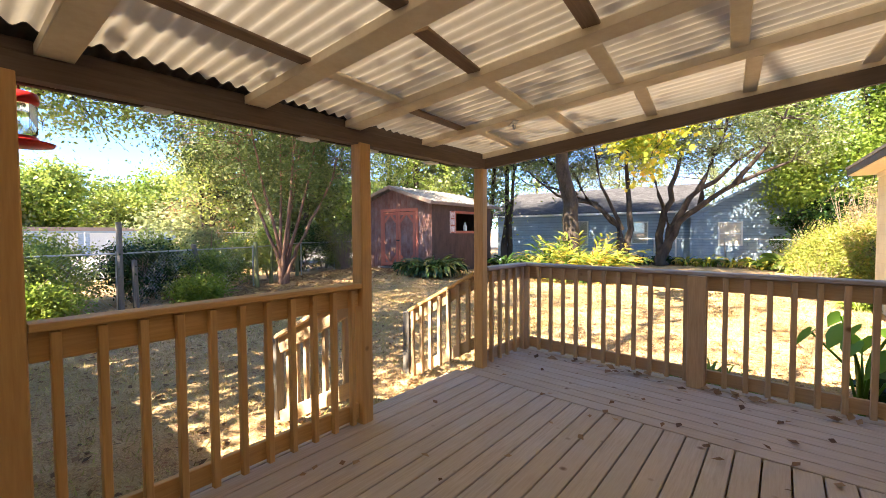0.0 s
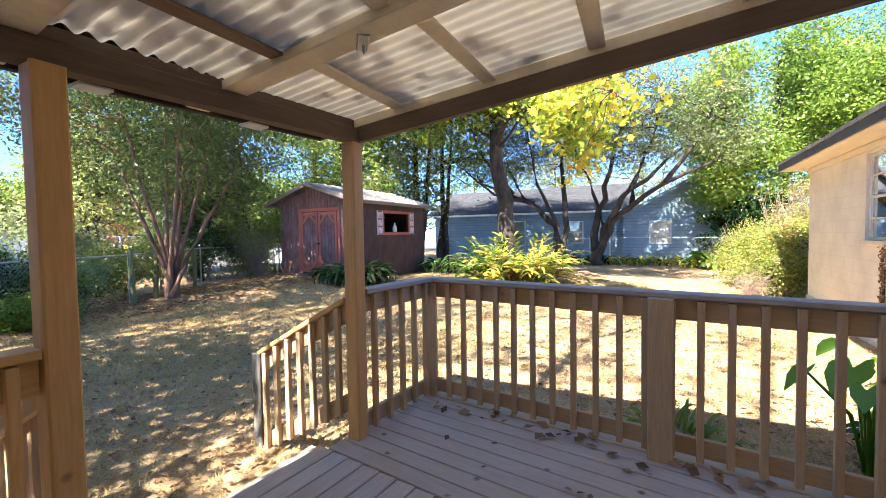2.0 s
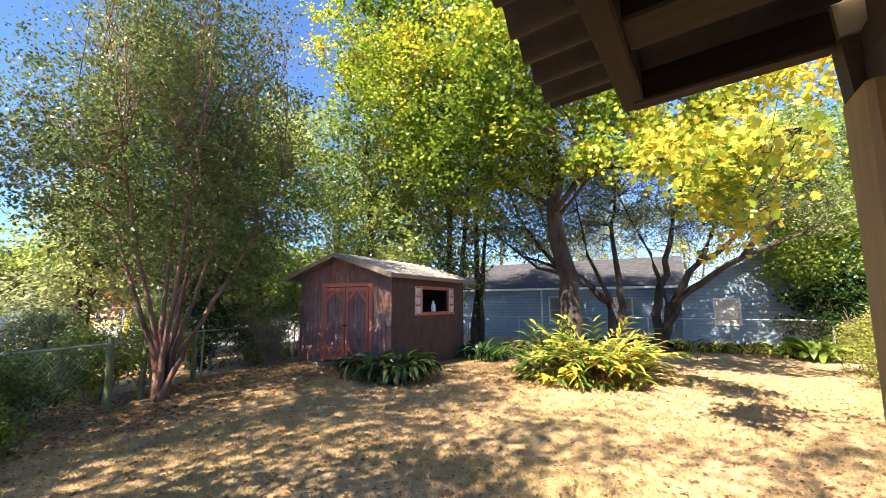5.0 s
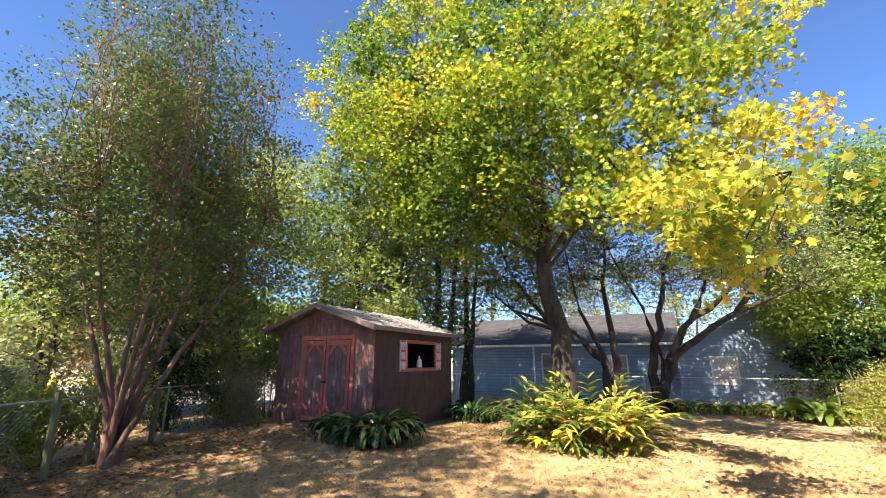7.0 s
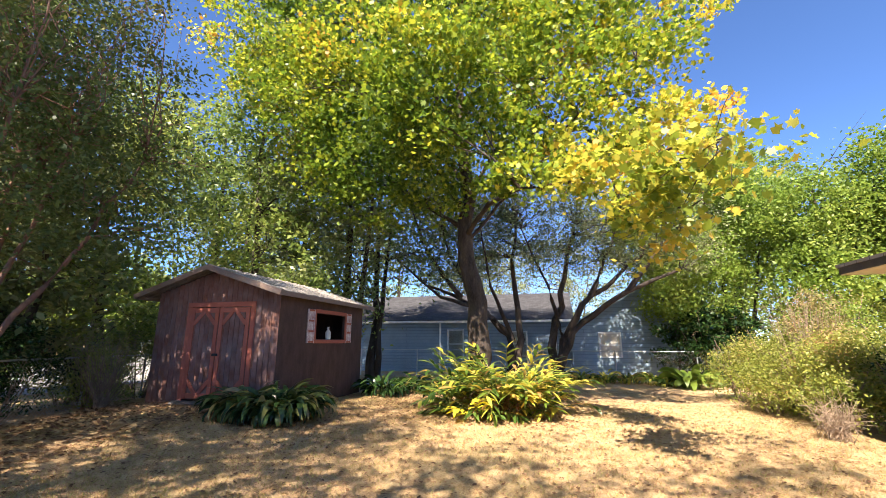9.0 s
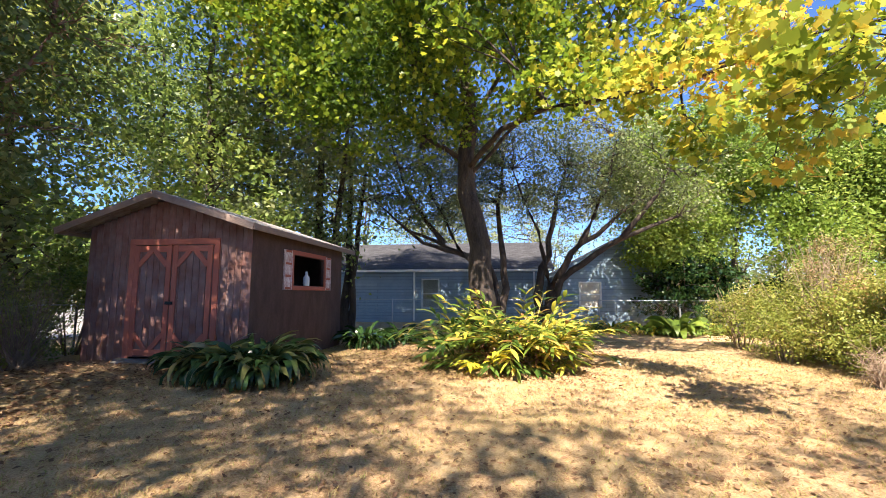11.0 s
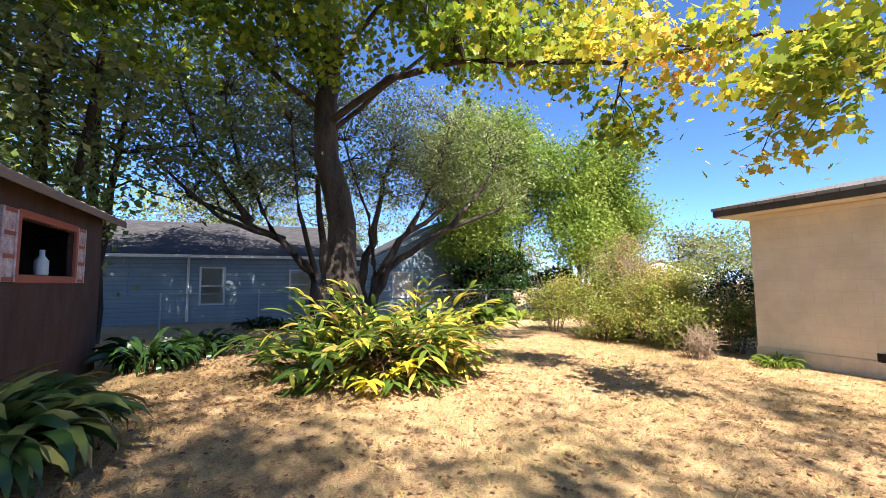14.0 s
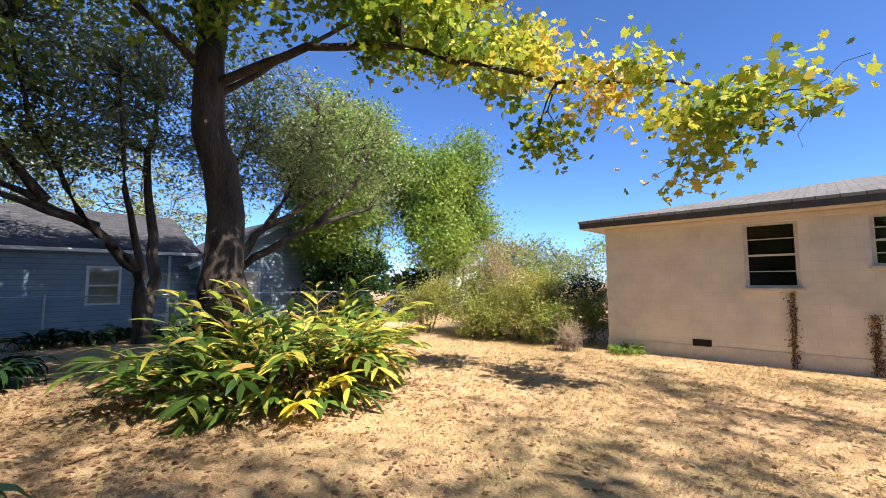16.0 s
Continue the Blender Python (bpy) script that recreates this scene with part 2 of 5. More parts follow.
L_GINGREEN = leaf_mat("green_ginger_leaf", [(0.0, (0.035, 0.08, 0.015)), (0.6, (0.11, 0.18, 0.03)), (0.85, (0.24, 0.30, 0.05)), (0.95, (0.55, 0.42, 0.07)), (1.0, (0.40, 0.22, 0.08))], 0.4, None, 0.35)
L_GINYEL = leaf_mat("yellow_ginger_leaf", [(0.0, (0.68, 0.58, 0.03)), (1.0, (0.85, 0.72, 0.06))], 0.4, None, 0.4)
M_CANE = plain("ginger_cane", (0.20, 0.20, 0.06), (0.42, 0.32, 0.14), 9, 0.6)
L_EAR = leaf_mat("elephant_ear_leaf", [(0.0, (0.10, 0.26, 0.03)), (1.0, (0.22, 0.42, 0.06))], 0.5, None, 0.35)
L_RUSTY = leaf_mat("rusty_bush_leaf", [(0.0, (0.20, 0.20, 0.05)), (0.5, (0.34, 0.27, 0.10)), (1.0, (0.40, 0.22, 0.12))], 0.4, 0.7)
L_RUST = leaf_mat("rust_leaf", [(0.0, (0.22, 0.10, 0.05)), (1.0, (0.45, 0.25, 0.12))], 0.4, 0.3)


def lawn_material():
    m, nt, b = nodes_of("dry_lawn", 0.95)
    big = noise_tex(nt, 0.35, (1, 1, 1), 4)
    mid = noise_tex(nt, 3.0, (1, 1, 1), 6)
    fine = noise_tex(nt, 45, (1, 1, 1), 6, rough=0.75)
    c = ramp(nt, maths(nt, "ADD", maths(nt, "MULTIPLY", fine, 0.6), maths(nt, "MULTIPLY", mid, 0.4)),
             [(0.38, (0.22, 0.125, 0.06)), (0.48, (0.48, 0.30, 0.15)), (0.6, (0.70, 0.48, 0.27))])
    g = ramp(nt, maths(nt, "ADD", maths(nt, "MULTIPLY", big, 0.7), maths(nt, "MULTIPLY", mid, 0.3)), [(0.46, (0, 0, 0)), (0.62, (1, 1, 1))])
    c = mixed(nt, maths(nt, "MULTIPLY", g, 0.45), c, (0.20, 0.20, 0.075))
    litter = ramp(nt, noise_tex(nt, 16, (1, 1, 1), 3), [(0.60, (0, 0, 0)), (0.66, (1, 1, 1))])
    c = mixed(nt, maths(nt, "MULTIPLY", litter, 0.75), c, (0.30, 0.13, 0.06))
    nt.links.new(c, b.inputs["Base Color"])
    bumped(nt, b, maths(nt, "ADD", fine, mid), 0.9, 0.03)
    return m


M_LAWN = lawn_material()


def glass_material(name, tint=(0.9, 0.95, 0.95)):
    m, nt, b = nodes_of(name, 0.03)
    b.inputs["Transmission Weight"].default_value = 1.0
    b.inputs["Base Color"].default_value = (*tint, 1)
    b.inputs["IOR"].default_value = 1.45
    return m


M_GLASS = glass_material("window_glass")
M_DARKROOM = plain("unlit_room_dark", (0.02, 0.02, 0.022), (0.04, 0.04, 0.045), 3, 0.9)


# ---- building blocks ----
def mesh_ob(name, verts, faces, mat, parent=None, m=None, smooth=False):
    me = bpy.data.meshes.new(name)
    me.from_pydata([tuple(v) for v in verts], [], faces)
    me.materials.append(mat)
    if smooth:
        me.polygons.foreach_set("use_smooth", [True] * len(me.polygons))
    return place(new(name, me), parent, m)


def place(ob, parent=None, m=None):
    m = m or Matrix.Identity(4)
    if parent is not None:
        ob.parent = parent
        p = parent.matrix_basis if parent.parent is None else parent.parent.matrix_basis @ parent.matrix_basis
        m = p.inverted() @ m
    ob.matrix_basis = m
    return ob


def holder(name, loc, label="", category="", group="", kind="", rz=0):
    ob = new(name)
    ob.empty_display_size = 0.1
    ob.matrix_basis = pose(*loc, 0, 0, rz)
    return tagged(ob, label, category, group, kind)


def board_data(length, w, h, c=0.004):
    """A board along x from 0 to its length, with eased edges."""
    w, h = w / 2, h / 2
    ring = [(-w + c, -h), (w - c, -h), (w, -h + c), (w, h - c), (w - c, h), (-w + c, h), (-w, h - c), (-w, -h + c)]
    verts = [(x, a, b) for x in (0, length) for a, b in ring]
    faces = [(i, (i + 1) % 8, 8 + (i + 1) % 8, 8 + i) for i in range(8)]
    faces += [tuple(range(7, -1, -1)), tuple(range(8, 16))]
    return verts, [f[::-1] for f in faces]


def along(p, q, up=(0, 0, 1)):
    p, q = Vector(p), Vector(q)
    x = (q - p).normalized()
    u = Vector(up)
    if abs(x.dot(u)) > 0.99:
        u = Vector((0, 1, 0))
    y = u.cross(x).normalized()
    z = x.cross(y)
    m = Matrix((x, y, z)).transposed().to_4x4()
    m.translation = p
    return m


def board(name, p, q, w, h, mat, parent=None, c=0.004, up=(0, 0, 1)):
    """A board from p to q, w wide across and h thick."""
    v, f = board_data((Vector(q) - Vector(p)).length, w, h, c)
    return mesh_ob(name, v, f, mat, parent, along(p, q, up))


def box(name, lo, hi, mat, parent=None, c=0.006):
    lo, hi = Vector(lo), Vector(hi)
    mid, s = (lo + hi) / 2, hi - lo
    return board(name, (lo.x, mid.y, mid.z), (hi.x, mid.y, mid.z), s.y, s.z, mat, parent, min(c, min(s) / 4))


def quads_ob(name, verts, per, mat, parent=None, kind="stuff"):
    """Many faces of the same number of corners, from an array of corners."""
    n = len(verts) // per
    me = bpy.data.meshes.new(name)
    me.vertices.add(n * per)
    me.vertices.foreach_set("co", np.asarray(verts, dtype=np.float32).ravel())
    me.loops.add(n * per)
    me.loops.foreach_set("vertex_index", np.arange(n * per, dtype=np.int32))
    me.polygons.add(n)
    me.polygons.foreach_set("loop_start", np.arange(0, n * per, per, dtype=np.int32))
    me.update(calc_edges=True)
    me.validate()
    me.materials.append(mat)
    ob = place(new(name, me), parent)
    return tagged(ob, kind=kind)


def unit(a):
    return a / np.maximum(np.linalg.norm(a, axis=-1, keepdims=True), 1e-9)


def leaf_corners(rng, centres, size, aspect=0.55, up=0.6, droop=0.0, lobes=False):
    """Pointed leaves (or five-pointed ones), one at each centre, turned at random."""
    n = len(centres)
    nrm = unit(rng.normal(size=(n, 3)) + np.array([0, 0, up * 1.6]))
    d = rng.normal(size=(n, 3)) + np.array([0, 0, -droop])
    d = unit(d - nrm * (d * nrm).sum(1, keepdims=True))
    s = np.cross(nrm, d)
    L = (size * rng.uniform(0.65, 1.35, n))[:, None]
    W = L * aspect
    if lobes:
        outline = [(0.0, 0), (0.25, 0.55), (0.5, 0.3), (0.75, 0.62), (0.72, 0.2), (1.0, 0), (0.72, -0.2), (0.75, -0.62), (0.5, -0.3), (0.25, -0.55)]
    else:
        outline = [(0.0, 0), (0.4, 0.5), (1.0, 0), (0.4, -0.5)]
    pts = [centres + d * L * (a - 0.5) + s * W * b + nrm * L * (0.12 * abs(b)) for a, b in outline]
    return np.stack(pts, 1).reshape(-1, 3), len(outline)


def tube(verts, faces, pts, radii, sides=7):
    """A tapering tube through pts, added to verts and faces."""
    base = len(verts)
    pts = [Vector(p) for p in pts]
    for i, (p, r) in enumerate(zip(pts, radii)):
        t = (pts[min(i + 1, len(pts) - 1)] - pts[max(i - 1, 0)]).normalized()
        a = t.orthogonal().normalized() if abs(t.z) < 0.9 else Vector((1, 0, 0)).cross(t).normalized()
        b = t.cross(a)
        for k in range(sides):
            w = 2 * math.pi * k / sides
            verts.append(p + (a * math.cos(w) + b * math.sin(w)) * r)
    for i in range(len(pts) - 1):
        for k in range(sides):
            faces.append((base + i * sides + k, base + i * sides + (k + 1) % sides, base + (i + 1) * sides + (k + 1) % sides, base + (i + 1) * sides + k))


def bent(rng, p, q, n, wander):
    """A crooked line from p to q."""
    p, q = np.array(p, float), np.array(q, float)
    t = np.linspace(0, 1, n + 1)[:, None]
    off = rng.normal(size=(n + 1, 3)) * wander
    off[0] = off[-1] = 0
    return p + (q - p) * t + off


def tree(name, label, base, stems, crowns, leaf, bark, seed, clumps, per, size, spread, twigs=70, group="", aspect=0.55, lobes=False, limb_r=0.05, up=0.6, droop=0.0, category="tree"):
    """stems: (points, radius at foot, radius at top); crowns: (centre, radii, share of the clumps, leaf material or None).
    Clumps of leaves fill the crowns unevenly, and limbs run from the nearest stem to many of them."""
    rng = np.random.default_rng(seed)
    ob = holder(name, base, label, category, group)
    verts, faces, knots = [], [], []
    for pts, r0, r1 in stems:
        fine = []
        for a, b in zip(pts[:-1], pts[1:]):
            fine += list(bent(rng, a, b, 4, 0.25 * r0))[:-1]
        fine.append(np.array(pts[-1], float))
        rad = np.linspace(r0, r1, len(fine))
        rad[0] *= 1.35
        tube(verts, faces, fine, rad, 9)
        knots += [(p, r) for p, r in zip(fine[len(fine) // 3:], rad[len(fine) // 3:])]
    kp = np.array([k[0] for k in knots])
    total = sum(c[2] for c in crowns)
    by_mat = {}
    for centre, radii, share, mat in crowns:
        n = max(3, int(clumps * share / total))
        d = unit(rng.normal(size=(n, 3)))
        cc = np.array(centre) + d * np.array(radii) * (rng.uniform(0.12, 1.0, n) ** 0.5)[:, None]
        for c in cc[: max(2, int(twigs * share / total))]:
            k = int(np.argmin(((kp - c) ** 2).sum(1) + 1.5 * np.maximum(0, kp[:, 2] - c[2]) ** 2))
            dist = float(np.linalg.norm(c - kp[k]))
            r = min(knots[k][1] * 0.75, limb_r * (0.35 + 0.22 * dist))
            line = bent(rng, kp[k], c, 5, 0.05 * dist)
            line[1:-1, 2] += 0.06 * dist
            tube(verts, faces, line, np.linspace(r, 0.006, 6), 5)
            for _ in range(2):
                a = line[rng.integers(2, 5)]
                e = c + rng.normal(size=3) * spread * 1.3
                tube(verts, faces, bent(rng, a, e, 3, 0.05), np.linspace(r * 0.4, 0.004, 4), 4)
        spr = spread * rng.uniform(0.55, 1.4, n)
        cen = np.repeat(cc, per, 0) + rng.normal(size=(n * per, 3)) * np.repeat(spr, per)[:, None] * np.array([1, 1, 0.65])
        cen = cen[cen[:, 2] > base[2] + 0.05]
        by_mat.setdefault((mat or leaf).name, [mat or leaf, []])[1].append(cen)
    mesh_ob("trunk", verts, faces, bark, ob, smooth=True)
    for mat, lots in by_mat.values():
        v, k = leaf_corners(rng, np.concatenate(lots), size, aspect, up, droop, lobes)
        quads_ob("foliage", v, k, mat, ob)
    return ob


def strap_leaves(rng, base, n, radius, length, width, rise=0.75, stalk=0.0, cane=0.0):
    """Arching strap leaves that fan out from a clump's base, as quads."""
    out = []
    for _ in range(n):
        a = rng.uniform(0, 2 * math.pi)
        rr = radius * math.sqrt(rng.uniform(0, 1))
        foot = np.array(base) + np.array([math.cos(a) * rr * 0.75, math.sin(a) * rr * 0.75, 0])
        a2 = a + rng.normal() * (0.6 if not cane else 1.1)
        if cane:
            hgt = cane * rng.uniform(0.05, 1) * (1 - 0.45 * rr / radius)
            foot = foot + np.array([math.cos(a) * hgt * 0.35, math.sin(a) * hgt * 0.35, hgt])
        L = length * rng.uniform(0.6, 1.15)
        lean = min(1.5, 0.1 + 0.7 * rr / radius + abs(rng.normal()) * 0.4)
        d = np.array([math.cos(a2), math.sin(a2), 0])
        side = np.array([-math.sin(a2), math.cos(a2), 0])
        p, tilt, st, seg = foot.copy(), lean * 0.35, L / 7, []
        tw = rng.normal() * 0.9
        for i in range(8):
            f = i / 7
            w = width * (0.18 if f < stalk else math.sin(math.pi * min(1, 0.12 + 0.88 * (f - stalk) / (1 - stalk))) ** 0.8) * (1.0 if i < 7 else 0.05)
            sd = side * math.cos(tw * f) + np.array([0, 0, math.sin(tw * f)])
            seg.append((p - sd * w / 2, p + sd * w / 2))
            v = d * math.sin(tilt) + np.array([0, 0, math.cos(tilt)])
            p = p + v * st
            p[2] = max(p[2], base[2] + 0.02)
            tilt += (0.16 + 0.30 * lean) * (0.5 + f) / rise * 0.75
        out.append(seg)
    return out


def strap_mesh(name, segs, mat, parent):
    verts, faces = [], []
    for seg in segs:
        b = len(verts)
        for l, r in seg:
            verts += [l, r]
        faces += [(b + 2 * i, b + 2 * i + 1, b + 2 * i + 3, b + 2 * i + 2) for i in range(len(seg) - 1)]
    ob = mesh_ob(name, verts, faces, mat, parent, smooth=True)
    return tagged(ob, kind="stuff")


def ground_z(x, y):
    return 0.26 * math.exp(-((x + 11.8) ** 2 + (y - 12.3) ** 2) / 9.0)

# ---- ground ----
def ground():
    def axis(lo, hi, a, b, step):
        inner = list(np.arange(a, b + 1e-6, step))
        out_lo = [a - (a - lo) * f for f in (0.02, 0.06, 0.15, 0.4, 1.0)][::-1]
        out_hi = [b + (hi - b) * f for f in (0.02, 0.06, 0.15, 0.4, 1.0)]
        return out_lo + inner + out_hi
    xs, ys = axis(-900, 900, -18, 6, 0.3), axis(-900, 900, -6, 30, 0.3)
    verts = []
    for y in ys:
        for x in xs:
            verts.append((x, y, ground_z(x, y) + (0.018 * noise.noise((x * 0.7, y * 0.7, 0)) if -18 <= x <= 6 and -6 <= y <= 30 else 0)))
    n = len(xs)
    faces = [(j * n + i, j * n + i + 1, (j + 1) * n + i + 1, (j + 1) * n + i) for j in range(len(ys) - 1) for i in range(n - 1)]
    return tagged(mesh_ob("ground", verts, faces, M_LAWN, smooth=True), "dry yellow lawn with patches of green", "lawn", kind="structure")


ground()
road = mesh_ob("road", [(-19, -60, 0.05), (-46, -60, 0.05), (-46, 80, 0.05), (-24, 80, 0.05), (-19.5, 12, 0.05)], [(0, 4, 3, 2, 1)], M_ROAD)
tagged(road, "pale sunlit road beyond the fence", "road", kind="structure")


# ---- deck ----
DECK_Z, BEAM_Z = 0.25, 2.34


def side_x(y):
    return -2.40 + 0.06 * (y - 3.52)


def front_y(x):
    return 4.37 - 0.13 * (x + 2.36)


def roof_y(x, y0):
    return y0 - 0.04 * (x + 2.4)


def roof_rise(x):
    """The porch roof climbs gently towards the house."""
    return 0.087 * (x + 2.4)


P1, P2, P3 = (-2.428, 3.43), (side_x(1.81), 1.81), (side_x(-0.05), -0.05)
NEWEL, MID, WALL_END = (-2.36, 4.37), (-0.47, front_y(-0.47)), (2.10, front_y(2.10))
deck = holder("deck", (0, 1.5, DECK_Z), "weathered timber deck of wide grey-brown boards", "deck", kind="structure")
box("skirt", (-2.52, -1.1, 0.02), (-2.48, 3.3, 0.20), M_RAIL_OLD, deck)
board("skirt", (-2.42, front_y(-2.42) - 0.01, 0.11), (2.1, front_y(2.1) - 0.01, 0.11), 0.04, 0.18, M_RAIL_OLD, deck)


def roof_post(xy, top, mat):
    post = holder("roof_post", (*xy, DECK_Z), "square pine post carrying the porch roof", "post", "porch posts")
    board("post", (*xy, DECK_Z), (*xy, top), 0.106, 0.106, mat, post, 0.008)
    return post


roof_post(P1, BEAM_Z, M_RAIL)
roof_post(P2, BEAM_Z, M_RAIL)
roof_post(P3, BEAM_Z, M_RAIL)


def railing(label, p, q, mat, cap, inward, posts=(), z0=DECK_Z, z1=1.31, slope=0.0):
    """A run of railing from p to q with cap, two rails and balusters on its inner face; slope: how far it falls."""
    p, q, n = Vector((*p, 0)), Vector((*q, 0)), Vector((*inward, 0)).normalized()
    ob = holder("deck_railing", (p.x, p.y, z0), label, "railing", "deck railings")
    up, fall = Vector((0, 0, 1)), Vector((0, 0, -slope))
    board("cap", p + up * (z1 - 0.018), q + up * (z1 - 0.018) + fall, 0.125, 0.036, cap, ob, 0.006)
    board("top_rail", p + up * (z1 - 0.105), q + up * (z1 - 0.105) + fall, 0.036, 0.135, mat, ob)
    board("bottom_rail", p + up * (z0 + 0.10), q + up * (z0 + 0.10) + fall, 0.036, 0.115, mat, ob)
    length = (q - p).length
    count = max(2, round(length / (0.125 if slope else 0.157)))
    for i in range(count):
        f = (i + 0.5) / count
        a = p.lerp(q, f) + n * 0.042 + fall * f
        board("baluster", a + up * (z0 + 0.03), a + up * (z1 - 0.045), 0.04, 0.036, mat, ob, 0.003)
    for s in posts:
        board("newel_post", (*s, z0 - 0.2), (*s, z1 - 0.036), 0.095, 0.095, mat, ob, 0.006)
    return ob


def inset(a, b, d):
    a, b = Vector(a), Vector(b)
    t = (b - a).normalized()
    return tuple(a + t * d), tuple(b - t * d)


railing("fresh orange pine railing with square balusters between posts", *inset(P2, P3, 0.06), M_RAIL, M_RAIL, (1, 0))
railing("fresh orange pine railing with square balusters", *inset(P3, (side_x(-1.1), -1.1), 0.06), M_RAIL, M_RAIL, (1, 0))
railing("weathered pine railing with greyed cap", *inset(P1, NEWEL, 0.06), M_RAIL_OLD, M_CAP, (1, 0), [NEWEL])
railing("weathered pine railing with greyed cap on the deck front", NEWEL, WALL_END, M_RAIL_OLD, M_CAP, (-0.25, -1))
mid_post = holder("rail_post", (MID[0] - 0.04, MID[1] - 0.085, DECK_Z), "wide weathered post in the deck front railing", "post")
board("post", (MID[0] - 0.04, MID[1] - 0.085, DECK_Z), (MID[0] - 0.04, MID[1] - 0.085, 1.275), 0.145, 0.075, M_RAIL_OLD, mid_post, 0.006)
ST1, ST2 = (-3.37, 3.40), (-3.54, 1.78)
railing("sloping pine stair railing with greyed balusters", (P1[0] - 0.06, P1[1] - 0.01), ST1, M_RAIL_OLD, M_RAIL, (0, -1), [], 0.40, 1.26, 0.48)
railing("sloping pine stair railing with greyed balusters", (P2[0] - 0.06, P2[1]), ST2, M_RAIL_OLD, M_RAIL_OLD, (0, 1), [], 0.40, 1.26, 0.48)
for s in (ST1, ST2):
    nw = holder("stair_newel", (*s, 0), "dark weathered stair newel post in the grass", "post", "stair newels")
    board("post", (s[0] - 0.05, s[1], -0.1), (s[0] - 0.05, s[1], 0.74), 0.09, 0.09, M_POST, nw, 0.008)
steps = holder("deck_steps", (-2.8, 2.6, 0), "low timber step in front of the deck", "steps")
for k in range(2):
    box("tread", (-2.82 + 0.14 * k, 1.90, 0.095), (-2.685 + 0.14 * k, 3.36, 0.13), M_DECK, steps)
for y in (1.92, 2.6, 3.30):
    box("stringer", (-2.80, y, 0.0), (-2.54, y + 0.036, 0.092), M_RAIL_OLD, steps)


# ---- porch roof ----
roof = holder("porch_roof", (-0.3, 1.5, BEAM_Z), "low porch roof of cream corrugated sheets on painted rafters", "roof", kind="structure")
FRONT_Y, XR = 3.46, 2.05


def roof_board(name, xa, ya, xb, yb, z, w, h, mat):
    """A board of the porch roof that follows its pitch; z is its middle over the beam's underside."""
    return board(name, (xa, ya, BEAM_Z + z + roof_rise(xa)), (xb, yb, BEAM_Z + z + roof_rise(xb)), w, h, mat, roof)


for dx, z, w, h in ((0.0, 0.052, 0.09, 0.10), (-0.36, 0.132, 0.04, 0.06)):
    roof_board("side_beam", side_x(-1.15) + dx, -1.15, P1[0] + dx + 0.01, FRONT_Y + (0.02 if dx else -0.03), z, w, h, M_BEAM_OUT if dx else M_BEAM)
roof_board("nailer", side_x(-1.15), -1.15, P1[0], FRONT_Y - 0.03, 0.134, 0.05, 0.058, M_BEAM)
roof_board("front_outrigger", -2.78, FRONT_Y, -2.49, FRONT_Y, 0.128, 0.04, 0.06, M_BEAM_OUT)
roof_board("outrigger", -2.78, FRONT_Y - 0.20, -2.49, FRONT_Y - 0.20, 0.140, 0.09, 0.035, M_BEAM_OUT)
roof_board("front_beam", -2.48, FRONT_Y, XR, roof_y(XR, FRONT_Y), 0.052, 0.05, 0.105, M_BEAM)
roof_board("nailer", -2.485, FRONT_Y, XR, roof_y(XR, FRONT_Y), 0.136, 0.035, 0.06, M_CREAM)
RAFTERS = (-0.72, 0.14, 1.02, 1.74, 2.56)
for y0 in RAFTERS:
    roof_board("rafter", side_x(y0) - 0.33, y0, XR, roof_y(XR, y0), 0.128, 0.13, 0.05, M_CREAM)
rng = np.random.default_rng(5)
ROWS = (*RAFTERS, FRONT_Y - 0.02)
for row, (ya, yb) in enumerate(zip(ROWS[:-1], ROWS[1:])):
    for k in range(7):
        x = -2.02 + 0.61 * k + (0.0, 0.10, 0.04, -0.03, 0.03)[row]
        bare = (row, k) in ((0, 0), (1, 0), (1, 1), (2, 1), (3, 0), (2, 2))
        roof_board("batten", x + 0.02, ya + 0.07, x + rng.normal() * 0.02, yb - (0.07 if row < 4 else 0.035), 0.144, 0.085, 0.016, M_BARE if bare else M_CREAM)


def tin_sheet():
    """Corrugated sheets, the ridges parallel to the rafters, shallower towards the front."""
    verts, faces = [], []
    pitch = 0.08
    ns = int(4.68 / pitch * 8)
    for i in range(ns + 1):
        y0 = -1.2 + 4.68 * i / ns
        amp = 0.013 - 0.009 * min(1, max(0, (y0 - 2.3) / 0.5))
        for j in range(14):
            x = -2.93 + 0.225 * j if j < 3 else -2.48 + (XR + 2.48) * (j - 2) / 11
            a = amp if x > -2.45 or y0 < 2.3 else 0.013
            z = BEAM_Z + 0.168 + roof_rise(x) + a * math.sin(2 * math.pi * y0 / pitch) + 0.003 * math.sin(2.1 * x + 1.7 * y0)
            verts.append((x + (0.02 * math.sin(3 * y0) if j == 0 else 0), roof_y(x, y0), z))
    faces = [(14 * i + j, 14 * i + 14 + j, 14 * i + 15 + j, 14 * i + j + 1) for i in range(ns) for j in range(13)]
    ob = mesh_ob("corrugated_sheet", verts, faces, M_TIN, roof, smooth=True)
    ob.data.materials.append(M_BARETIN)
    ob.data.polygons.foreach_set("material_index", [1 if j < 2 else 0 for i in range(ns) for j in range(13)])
    return ob


